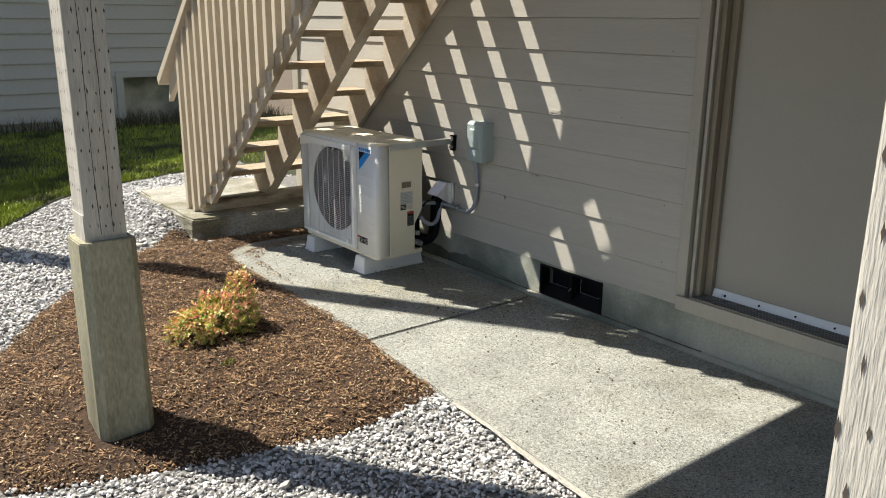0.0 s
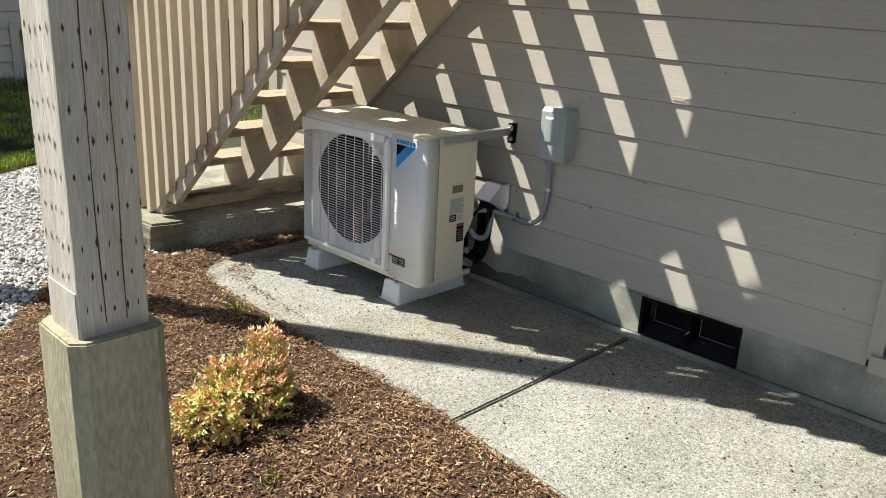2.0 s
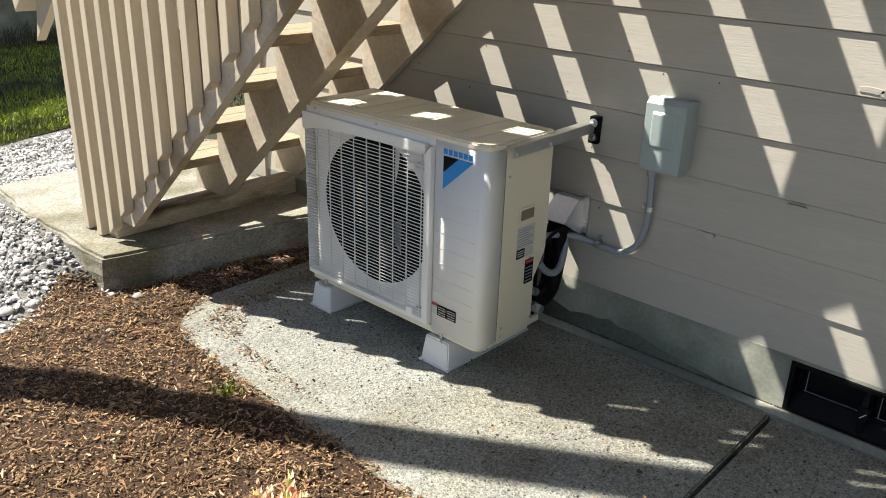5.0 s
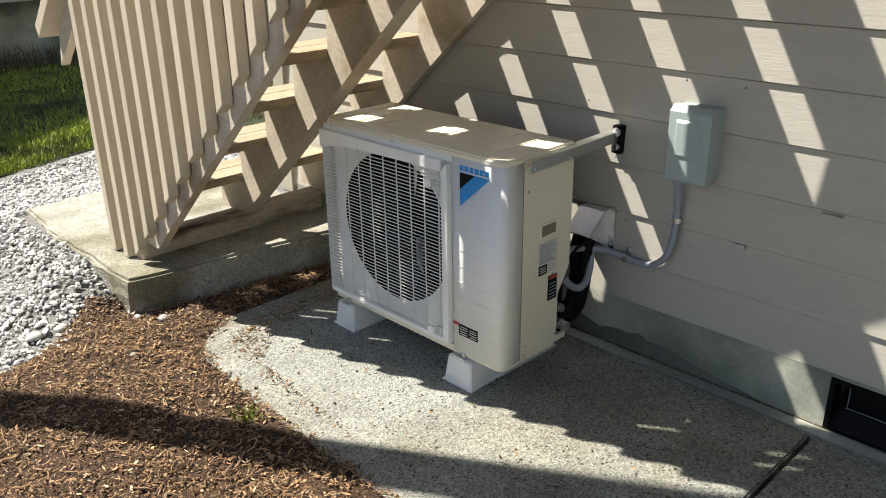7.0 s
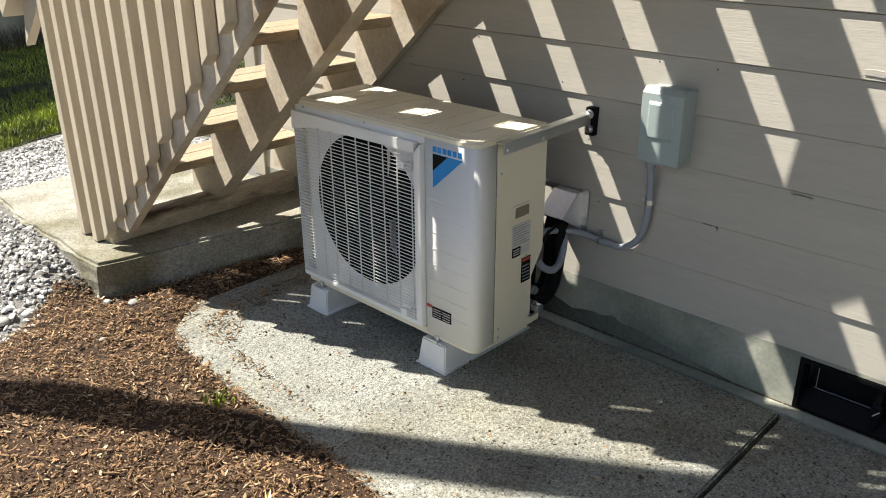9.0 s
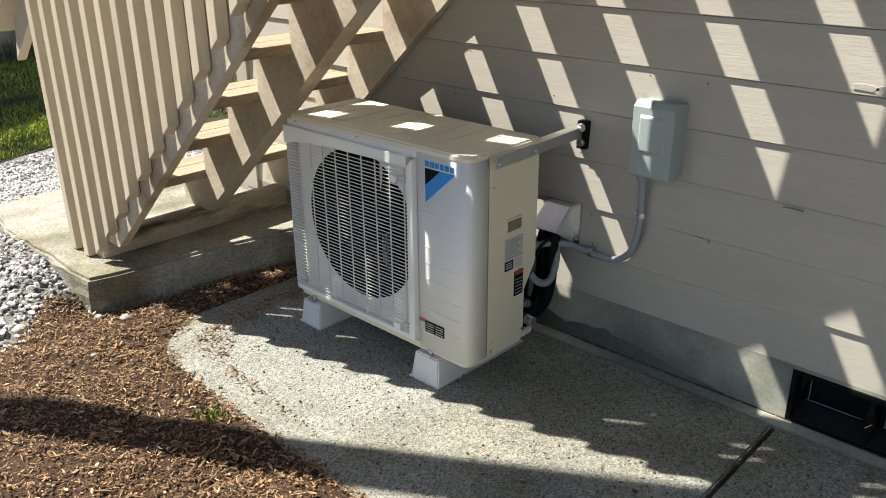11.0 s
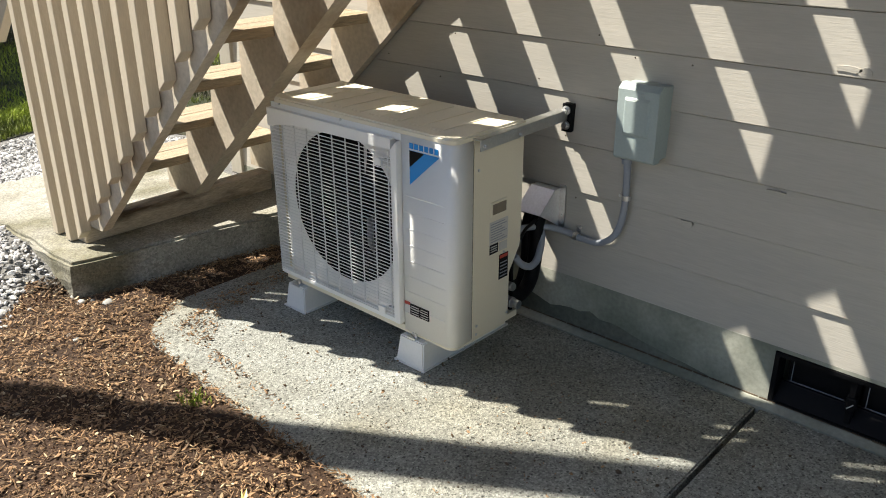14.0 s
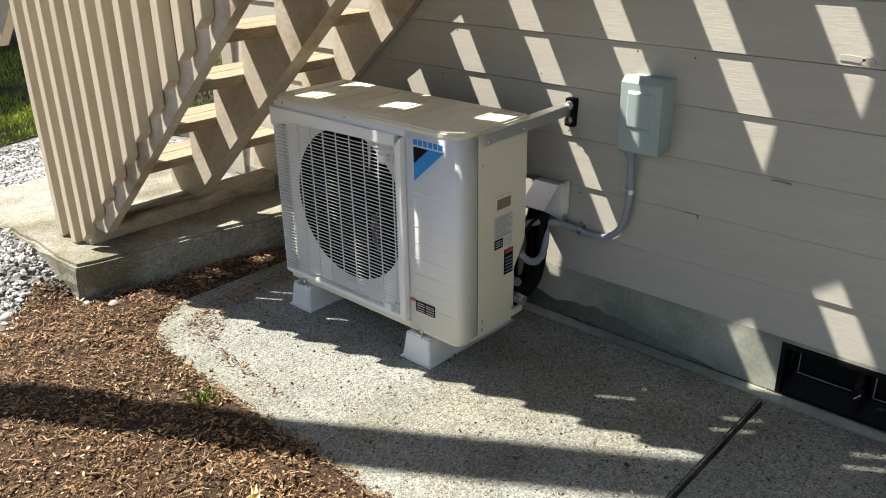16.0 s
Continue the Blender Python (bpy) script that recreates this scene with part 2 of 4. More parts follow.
def part(name, bm, material, parent=None, label=""):
    """Links bm as one mesh object, under parent where there is one."""
    me = bpy.data.meshes.new(name)
    bmesh.ops.recalc_face_normals(bm, faces=bm.faces)
    bm.to_mesh(me)
    bm.free()
    me.materials.append(material)
    ob = new(name, me)
    if parent is not None:
        ob.parent = parent
        ob.matrix_parent_inverse = parent.matrix_basis.inverted()
    return tagged(ob, label)


def thing(name, at, label, category, group="", kind=""):
    """An Empty at the base of a thing, for its parts."""
    ob = new(name)
    ob.empty_display_size = 0.1
    ob.matrix_basis = Matrix.Translation(at)
    return tagged(ob, label, category, group, kind)


def one(name, material, parent, *args, label="", bevel=0.0):
    bm = bmesh.new()
    box(bm, *args, bevel=bevel)
    return part(name, bm, material, parent, label)


def mesh_from(name, verts, faces, material, parent=None, label=""):
    me = bpy.data.meshes.new(name)
    me.from_pydata(verts, [], faces)
    me.materials.append(material)
    ob = new(name, me)
    if parent is not None:
        ob.parent = parent
        ob.matrix_parent_inverse = parent.matrix_basis.inverted()
    return tagged(ob, label)


def inside(poly, x, y):
    hit = False
    for i in range(len(poly)):
        (x0, y0), (x1, y1) = poly[i - 1], poly[i]
        if (y0 > y) != (y1 > y) and x < (x1 - x0) * (y - y0) / (y1 - y0) + x0:
            hit = not hit
    return hit


def sheet(name, poly, z, step, height, material, seed=0.0, rim=0.0):
    """An uneven ground sheet over a polygon, cut from a grid; height(x, y) lifts it."""
    bm = bmesh.new()
    xs, ys = [p[0] for p in poly], [p[1] for p in poly]
    f = bm.faces.new([bm.verts.new((x, y, 0)) for x, y in poly])
    for axis, lo, hi in ((0, min(xs), max(xs)), (1, min(ys), max(ys))):
        v = lo + step
        while v < hi:
            co, no = [0, 0, 0], [0, 0, 0]
            co[axis], no[axis] = v, 1
            bmesh.ops.bisect_plane(bm, geom=bm.verts[:] + bm.edges[:] + bm.faces[:], plane_co=co, plane_no=no)
            v += step
    for v in bm.verts:
        v.co.z = z + height(v.co.x, v.co.y)
    for f in bm.faces:
        f.smooth = True
    return part(name, bm, material)


# ---- the ground ----
def bumps(a, f, a2=0.0, f2=1.0):
    return lambda x, y: a * noise.noise((x * f, y * f, 3.1)) + a2 * noise.noise((x * f2, y * f2, 7.7))


def edge_x(y):
    """The outer edge of the concrete walk."""
    pts = ((-4, 1.62), (1.7, 1.79), (2.37, 1.855), (3.28, 1.945), (3.85, 1.963), (4.67, 1.977), (5.09, 2.011), (5.3, 2.27))
    for (y0, x0), (y1, x1) in zip(pts, pts[1:]):
        if y <= y1:
            return x0 + (x1 - x0) * (y - y0) / (y1 - y0)
    return pts[-1][1]


def dip(x, y):
    """The yard falls a little away from the walk towards the near post, and gravel is banked against the landing."""
    berm = 0.165 * max(0, min(1, (y - 5.58) / 0.28)) * math.exp(-(min(0, x - 2.05) / 0.3) ** 2) * max(0, min(1, 7.6 - y))
    return 0.045 * max(0, min(1, (3.5 - y) / 0.6)) * max(0, min(1, (1.6 - x) / 0.7)) - berm


bm = bmesh.new()
box(bm, -160, 160, -160, 160, -0.6, -0.13)
tagged(part("ground", bm, M_SOIL), "bare brown soil under the whole yard", "ground", kind="structure")
GRAVEL = [(-3.0, -4.0), (1.72, -4.0), (1.86, 1.7), (1.9, 2.6), (1.95, 5.2), (2.1, 5.5), (3.3, 5.6), (3.7, 8.55), (2.2, 8.1), (1.5, 7.68), (0.9, 6.85), (0.1, 6.4), (-3.0, 6.0)]
tagged(sheet("gravel_bed", GRAVEL, -0.022, 0.16, lambda x, y: 0.012 * noise.noise((x * 3, y * 3, 3.1)) - dip(x, y), M_GRAVELB), "crushed grey gravel bed in the yard", "gravel", kind="structure")
MULCH = [(0.30, 2.97), (0.45, 2.92), (0.855, 2.79), (1.11, 2.69), (1.38, 2.60), (1.62, 2.60), (1.78, 2.63), (1.90, 2.66), (2.0, 3.3), (2.03, 3.9), (2.04, 4.7), (2.10, 5.1), (2.34, 5.22), (3.08, 5.18), (3.08, 5.44), (2.06, 5.58),
         (1.90, 5.74), (1.58, 5.50), (1.41, 5.46), (1.10, 5.05), (0.80, 4.68), (0.52, 4.2), (0.2, 3.6)]
CENTRE = (1.3, 3.9)


def mulch_height(x, y):
    near = 9.0
    for (x0, y0), (x1, y1) in zip(MULCH, MULCH[1:] + MULCH[:1]):
        t = max(0, min(1, ((x - x0) * (x1 - x0) + (y - y0) * (y1 - y0)) / ((x1 - x0) ** 2 + (y1 - y0) ** 2)))
        near = min(near, math.hypot(x - x0 - t * (x1 - x0), y - y0 - t * (y1 - y0)))
    return 0.038 * min(1, near / 0.5) * (1 if x < 2 else 0.3) + min(1, near / 0.15) * (0.014 * noise.noise((x * 5, y * 5, 0)) + 0.008 * noise.noise((x * 16, y * 16, 0))) - 0.020 * (1 - min(1, near / 0.08)) - dip(x, y)


tagged(sheet("mulch_bed", MULCH, 0.0, 0.06, mulch_height, M_MULCH), "dark brown shredded bark mulch bed", "mulch", kind="structure")
LAWN = [(-14, 5.9), (-3.0, 5.9), (0.2, 6.35), (1.0, 6.75), (1.6, 7.6), (2.2, 8.0), (3.6, 8.45), (3.6, 6.4), (14, 6.4), (14, 12.25), (-14, 12.25)]
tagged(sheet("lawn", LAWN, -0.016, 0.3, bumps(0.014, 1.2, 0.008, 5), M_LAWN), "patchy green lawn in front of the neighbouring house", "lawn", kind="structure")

# concrete walk: two slabs with a joint between them
walkway = thing("walkway", (2.4, 3.3, 0), "rough grey-tan exposed aggregate concrete walk along the house", "walkway", kind="structure")


def walk_slab(y0, y1, label):
    bm = bmesh.new()
    n = max(2, int((y1 - y0) / 0.12))
    ys = [y0 + (y1 - y0) * i / n for i in range(n + 1)]
    left = [(edge_x(y) + 0.006 * noise.noise((y * 9, 0, 1)) + 0.010 * noise.noise((y * 3, 0, 4)), y) for y in ys]
    f = prism(bm, left + [(3.058, y) for y in reversed(ys)], 2, -0.10, 0.0)
    bmesh.ops.bevel(bm, geom=[e for e in bm.edges if all(v.co.z > -0.01 for v in e.verts)], offset=0.006, segments=2, affect="EDGES")
    return part("concrete_slab", bm, M_PAD, walkway, label)


walk_slab(3.290, 5.26, "sunlit slab under the heat pump")
walk_slab(-4.0, 3.276, "")
one("joint_filler", M_MULCH, walkway, 1.94, 3.058, 3.277, 3.289, -0.1, -0.05)
bm = bmesh.new()
prism(bm, [(3.059, -0.1), (3.098, -0.1), (3.098, 0.012), (3.085, 0.012), (3.059, 0.003)], 1, -4, 6.0)
part("footing_edge", bm, M_FOUND, walkway, "narrow trowelled footing strip at the wall")

# ---- the house ----
house = thing("wall_east", (3.2, 2, 0), "tan painted lap-sided house wall on a concrete foundation", "wall", kind="structure")
LAP, LAP0, TOPZ = 0.1655, 0.187, 5.4
DOOR0, DOOR1, DOORZ0, DOORZ1 = 0.30, 2.36, 0.235, 2.42
bm = bmesh.new()
for args in ((3.125, 3.26, DOOR1, 6.05, 0.2, TOPZ), (3.125, 3.26, -4, DOOR0, 0.2, TOPZ), (3.125, 3.26, DOOR0, DOOR1, DOORZ1, TOPZ), (3.125, 3.26, DOOR0, DOOR1, 0.2, DOORZ0)):
    box(bm, *args)
part("sheathing", bm, M_SIDING, house)
bm = bmesh.new()
VENT = (2.816, 3.272, 0.006, 0.188)
for args in ((3.10, 3.28, VENT[1], 6.04, -0.2, 0.2), (3.10, 3.28, -4, VENT[0], -0.2, 0.2), (3.10, 3.28, VENT[0], VENT[1], -0.2, VENT[2]), (3.10, 3.28, VENT[0], VENT[1], VENT[3], 0.2)):
    box(bm, *args)
part("foundation", bm, M_FOUND, house, "poured grey concrete foundation with stains")
# near-black panel added behind the vent hole for the darkness of the crawlspace
one("vent_shade_panel", M_DARK, house, 3.27, 3.29, 2.7, 3.4, -0.1, 0.2)
one("back_wall", M_SIDING, house, 3.30, 3.42, -4, 6.05, -0.2, TOPZ)
one("end_wall", M_SIDING, house, 3.30, 9.0, 5.93, 6.04, -0.2, TOPZ)

# damp stain low on the foundation, and dirt caught where the footing meets it
bm = bmesh.new()
low, high = [], []
for i in range(41):
    y = 3.46 + 0.042 * i
    swell = min(1, i / 8) * min(1, (40 - i) / 6)
    low.append((y, 0.0125))
    high.append((y, 0.0135 + swell * max(0.006, 0.045 + 0.030 * min(1, i / 20) + 0.022 * noise.noise((y * 5, 2, 0)) + 0.014 * noise.noise((y * 19, 5, 0)))))
prism(bm, low + high[::-1], 0, 3.0985, 3.1)
part("damp_stain", bm, M_DAMP, house, "dark damp stain along the foot of the foundation")
bm = bmesh.new()
for i in range(60):
    y = 2.2 + 0.055 * i
    w = 0.004 + 0.006 * abs(noise.noise((y * 7, 8, 0)))
    box(bm, 3.0978 - w, 3.0978, y, y + 0.05, 0.0105, 0.0135 + 0.3 * w)
tagged(part("dirt_line", bm, M_SOIL, house, "dark dirt caught along the footing"), kind="stuff")


def lap_board(y0, y1, z, h=LAP):
    """One lap board: proud at its lower edge."""
    bm = bmesh.new()
    prism(bm, [(3.100, z), (3.1095, z + h - 0.003), (3.119, z + h - 0.003), (3.119, z + h + 0.010), (3.124, z + h + 0.010), (3.124, z)], 1, y0, y1)
    bmesh.ops.bevel(bm, geom=[e for e in bm.edges if all(abs(v.co.z - z) < 1e-4 and v.co.x < 3.11 for v in e.verts)], offset=0.0025, segments=1, affect="EDGES")
    part("lap_board", bm, M_SIDING, house)


k = 0
while LAP0 + k * LAP < TOPZ - 0.2:
    z = LAP0 + k * LAP
    if z + LAP > DOORZ0 and z < DOORZ1:
        lap_board(DOOR1, 5.985, z)
        lap_board(-4, DOOR0, z)
    else:
        lap_board(-4, 5.985, z)
    k += 1
one("corner_board", M_TRIM, house, 3.085, 3.13, 5.985, 6.075, 0.15, TOPZ, bevel=0.003, label="pale vertical corner board")

# door
door = thing("door_1", (3.15, 1.3, 0.24), "closed plain beige exterior door with a metal threshold", "door", kind="structure")
one("casing", M_TRIM, door, 3.072, 3.124, 2.305, 2.358, 0.236, 2.42, bevel=0.003)
one("casing", M_TRIM, door, 3.072, 3.124, 0.30, 0.398, 0.236, 2.42, bevel=0.003)
one("casing", M_TRIM, door, 3.072, 3.124, 0.40, 2.305, 2.33, 2.42, bevel=0.003)
for a, b, c, m in ((2.292, 2.303, 3.100, M_TRIMD), (2.275, 2.290, 3.088, M_TRIM), (2.262, 2.273, 3.106, M_TRIMD), (2.243, 2.260, 3.098, M_TRIMD), (2.206, 2.241, 3.132, M_TRIMD)):
    one("door_stop", m, door, c, 3.20, a, b, 0.264, 2.33, bevel=0.0015)
one("door_leaf", M_DOOR, door, 3.158, 3.20, 0.40, 2.206, 0.30, 2.33, bevel=0.002, label="smooth beige painted door panel")
one("sill", M_TRIM, door, 3.055, 3.20, 0.32, 2.34, 0.195, 0.262, bevel=0.004, label="painted wooden door sill")
bm = bmesh.new()
for i in range(5):
    box(bm, 3.062 + 0.016 * i, 3.072 + 0.016 * i, 0.40, 2.262, 0.26, 0.272 + 0.0025 * i)
part("threshold", bm, M_THRESH, door, "dark grooved metal threshold")
bm = bmesh.new()
prism(bm, [(3.14, 0.272), (3.159, 0.272), (3.159, 0.315), (3.152, 0.315)], 1, 0.41, 2.204)
sweep = part("door_sweep", bm, M_STRIP, door, "bright aluminium door sweep")
for i in range(9):
    bm = bmesh.new()
    rod(bm, (3.140, 2.14 - 0.17 * i, 0.295), (3.160, 2.14 - 0.17 * i, 0.298), 0.004, 8)
    part("screw", bm, M_BLACK, sweep)

# foundation vent: a dark tray with two tilted flaps behind thin wire guards
vent = thing("foundation_vent", (3.1, 3.044, 0.006), "black louvred crawlspace vent set in the foundation", "vent")
VA, VB, VC, VD = 2.818, 3.270, 0.008, 0.186
bm = bmesh.new()
for args in ((3.094, 3.16, VA, VA + 0.014, VC, VD), (3.094, 3.16, VB - 0.014, VB, VC, VD), (3.094, 3.16, VA + 0.014, VB - 0.014, VC, VC + 0.012), (3.094, 3.16, VA + 0.014, VB - 0.014, VD - 0.012, VD)):
    box(bm, *args)
part("frame", bm, M_BLACK, vent)
bm = bmesh.new()
prism(bm, [(3.100, VC + 0.012), (3.106, VC + 0.012), (3.150, VC + 0.062), (3.144, VC + 0.062)], 1, VA + 0.015, VB - 0.015)
part("sill_flap", bm, M_BLACK, vent, "sloping black plastic sill")
one("mullion", M_BLACK, vent, 3.104, 3.168, 3.036, 3.052, VC + 0.02, VD - 0.012)
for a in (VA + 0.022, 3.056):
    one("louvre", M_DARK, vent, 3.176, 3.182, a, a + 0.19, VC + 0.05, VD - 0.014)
    bm = bmesh.new()
    rod(bm, (3.150, a + 0.015, VC + 0.066), (3.150, a + 0.175, VC + 0.066), 0.0013, 6)
    rod(bm, (3.150, a + 0.172, VC + 0.066), (3.150, a + 0.172, VD - 0.03), 0.0013, 6)
    part("wire", bm, M_CONDUIT, vent, "thin bright wire edge")
one("latch", M_BLACK, vent, 3.098, 3.13, 3.028, 3.058, 0.075, 0.118, bevel=0.006)
bm = bmesh.new()
rod(bm, (3.097, 3.05, 0.082), (3.097, 3.034, 0.100), 0.0016, 6)
part("latch_pin", bm, M_LABEL, vent)

# ---- deck over the yard ----
deck = thing("deck", (1.9, 0, 2.43), "painted timber deck overhead on posts", "deck")
one("rim_joist", M_STAIR, deck, 0.66, 2.14, 3.045, 3.085, 2.43, 2.68)
one("rim_joist", M_STAIR, deck, 0.66, 0.70, -4, 3.045, 2.43, 2.68)
for i in range(11):
    one("joist", M_STAIR, deck, 0.70, 3.09, 2.7 - 0.6 * i, 2.738 - 0.6 * i, 2.45, 2.68)
one("ledger", M_STAIR, deck, 3.06, 3.098, -4, 3.085, 2.45, 2.68)
for i in range(50):
    one("deck_board", M_STAIR, deck, 0.63, 3.085, 3.10 - 0.144 * (i + 1), 3.096 - 0.144 * i, 2.68, 2.718)

# unseen roof, added and sized to cut off the sun columns on the wall
roof = thing("sun_block_roof", (2.1, 1, 5.2), "unseen roof slab added to keep sun off the upper wall", "roof")
one("soffit", M_TRIM, roof, 1.12, 3.10, -4, 5.546, 5.20, 5.24)
one("fascia", M_TRIM, roof, 1.08, 1.12, -4, 5.546, 5.20, 5.42)
one("roof_deck", M_ROOF, roof, 1.08, 9.2, -4, 5.546, 5.42, 5.5)


def support_post(x, y, label, height):
    """A 6x6 post on a concrete pier; x, y its near corner."""
    t = thing("support_post", (x + 0.07, y + 0.07, -0.05), label, "post", "deck posts")
    bm = bmesh.new()
    c, d = (x + 0.07, y + 0.07), 0.098
    prism(bm, [(c[0] - d, c[1] - d + 0.026), (c[0] - d + 0.026, c[1] - d), (c[0] + d - 0.026, c[1] - d), (c[0] + d, c[1] - d + 0.026), (c[0] + d, c[1] + d - 0.026), (c[0] + d - 0.026, c[1] + d), (c[0] - d + 0.026, c[1] + d), (c[0] - d, c[1] + d - 0.026)], 2, -0.25, 0.735)
    for v in bm.verts:
        if v.co.z < 0:
            v.co.x, v.co.y = c[0] + (v.co.x - c[0]) * 1.04, c[1] + (v.co.y - c[1]) * 1.04
        else:
            v.co.z += 0.006 * noise.noise((v.co.x * 30, v.co.y * 30, 2))
    bmesh.ops.bevel(bm, geom=[e for e in bm.edges if all(v.co.z > 0.5 for v in e.verts)], offset=0.004, segments=2, affect="EDGES")
    part("pier", bm, M_PIER, t, "olive-grey cast concrete pier with worn edges")
    bm = bmesh.new()
    box(bm, x, x + 0.14, y, y + 0.14, 0.733, height, bevel=0.004)
    post = part("post", bm, M_POST, t, "white-washed weathered post with treatment incisions")
    rnd = random.Random(int(x * 100 + y * 10))
    verts, faces = [], []
    for face in range(2):
        for row in range(int((min(height, 2.6) - 0.8) / 0.066)):
            for colm in range(5):
                u = 0.018 + 0.026 * colm + (0.013 if row % 2 else 0) + rnd.uniform(-0.003, 0.003)
                z = 0.79 + 0.066 * row + rnd.uniform(-0.006, 0.006)
                h, w = rnd.uniform(0.007, 0.014), rnd.uniform(0.0016, 0.0032)
                b = len(verts)
                for du, dz in ((0, -h), (w, 0), (0, h), (-w, 0)):
                    verts.append((x + u + du, y - 0.0012, z + dz) if face == 0 else (x - 0.0012, y + u + du, z + dz))
                verts.append((x + u, y + 0.004, z) if face == 0 else (x + 0.004, y + u, z))
                faces += [(b, b + 1, b + 2, b + 3)]
    mesh_from("incision", verts, faces, M_HOLE, t)["kind"] = "stuff"
    for u0 in (0.050, 0.094):
        bm = bmesh.new()
        pts = [(x + u0 + 0.004 * noise.noise((i * 0.35, u0 * 50, 1)), 0.76 + 0.06 * i) for i in range(28)]
        for (a, z0), (b, z1) in zip(pts, pts[1:]):
            w = 0.0011 + 0.0009 * noise.noise((z0 * 4, u0, 0))
            bm.faces.new([bm.verts.new(c) for c in ((a - w, y - 0.0014, z0), (a + w, y - 0.0014, z0), (b + w, y - 0.0014, z1), (b - w, y - 0.0014, z1))])
        part("drying_crack", bm, M_HOLE, t, "long dark drying crack")
    bm = bmesh.new()
    box(bm, x - 0.003, x + 0.0005, y + 0.004, y + 0.136, 0.74, 0.83)
    box(bm, x - 0.003, x + 0.143, y + 0.004, y + 0.136, 0.7355, 0.739)
    part("post_base", bm, M_POST, t, "painted metal post base strap")
    return t


support_post(0.678, 3.098, "white-washed wooden post on a concrete pier in the mulch", 2.43)
# second post is out of view, placed for its shadow across mulch and walk
support_post(0.70, 6.10, "unseen tall post added to cast the shadow band on the mulch", 5.6)
support_post(0.70, 0.36, "rough white-washed wooden deck post close by the walk", 2.43)

# ---- the stair ----
landing = thing("stair_landing", (2.5, 6, 0), "low worn concrete landing slab under the stair", "slab", kind="structure")
bm = bmesh.new()
prism(bm, [(1.988, 5.553), (3.06, 5.368), (3.06, 6.75), (2.03, 6.75), (1.99, 6.3)], 2, -0.12, 0.15)
bmesh.ops.subdivide_edges(bm, edges=bm.edges[:], cuts=9, use_grid_fill=True)
for v in bm.verts:
    v.co += Vector((noise.noise(v.co * 7), noise.noise(v.co * 7 + Vector((5, 0, 0))), 0.4 * noise.noise(v.co * 6))) * 0.018 + Vector((noise.noise(v.co * 31), noise.noise(v.co * 31 + Vector((0, 9, 0))), 0.7 * noise.noise(v.co * 27))) * 0.007
bmesh.ops.bevel(bm, geom=[e for e in bm.edges if all(v.co.z > 0.13 for v in e.verts) and len(e.link_faces) == 2 and abs(e.calc_face_angle(0)) > 1], offset=0.012, segments=2, affect="EDGES")
part("concrete_block", bm, M_SLAB, landing)

RISE, RUN, YB, ZB, NT = 0.1995, 0.226, 5.654, 0.394, 12
stair = thing("stair", (2.6, 5.6, 0.15), "beige painted open-riser wooden stair rising to the deck", "stair")


def low_edge(y, c=5.265):
    return c - 0.885 * y


def stringer(x0, x1, c=5.265):
    """A notched carriage: seats and risers above, a straight edge below, the foot on the plate."""
    y_end = YB - RUN * (NT - 1)
    # seats run back from each riser cut
    pts = [(y_end, low_edge(y_end, c)), ((c - 0.241) / 0.885, 0.241), (YB + 0.2, 0.241), (YB + 0.2, ZB)]
    for i in range(NT):
        pts.append((YB - RUN * i, ZB + RISE * i))
        if i < NT - 1:
            pts.append((YB - RUN * i, ZB + RISE * (i + 1)))
    bm = bmesh.new()
    prism(bm, pts, 0, x0, x1)
    return part("stringer", bm, M_STAIR, stair)


stringer(2.14, 2.178, 5.155)
stringer(2.612, 2.688, 5.25)
stringer(3.055, 3.093)
for i in range(NT):
    z, yb = ZB + RISE * i, YB - RUN * i
    for a in (0.002, 0.117):
        bm = bmesh.new()
        box(bm, 2.145, 3.09, yb + a, yb + a + 0.111, z, z + 0.038, bevel=0.004)
        part("tread_board", bm, M_TREAD, stair)
one("bottom_plate", M_PLATE, stair, 2.13, 3.055, 5.695, 5.783, 0.152, 0.239, bevel=0.005, label="weathered timber plate on the slab")


def rail_z(y):
    return 0.995 + 0.885 * (6.32 - y)


for j in range(26):
    y = 5.889 - 0.1145 * j
    zb, zt = (max(0.158, 0.631 + 0.885 * (5.18 - yy)) for yy in (y + 0.0205, y - 0.0205))
    bm = bmesh.new()
    prism(bm, [(y - 0.0205, zt), (y + 0.0205, zb), (y + 0.0205, rail_z(y + 0.0205) - 0.05), (y - 0.0205, rail_z(y - 0.0205) - 0.05)], 0, 2.095, 2.136, bevel=0.0025)
    part("baluster", bm, M_BAL, stair)
y0, y1 = 6.24, 2.95
bm = bmesh.new()
prism(bm, [(y0, rail_z(y0)), (y1, rail_z(y1)), (y1, rail_z(y1) - 0.05), (y0 - 0.02, rail_z(y0) - 0.05)], 0, 2.07, 2.21, bevel=0.004)
part("handrail", bm, M_BAL, stair, "wide sloping painted handrail board")
bm = bmesh.new()
prism(bm, [(y0 - 0.08, rail_z(y0 - 0.08) - 0.052), (y1, rail_z(y1) - 0.052), (y1, rail_z(y1) - 0.19), (y0 - 0.02, rail_z(y0 - 0.02) - 0.19)], 0, 2.138, 2.176, bevel=0.003)
part("rail_stringer", bm, M_BAL, stair, "painted rail board under the handrail")

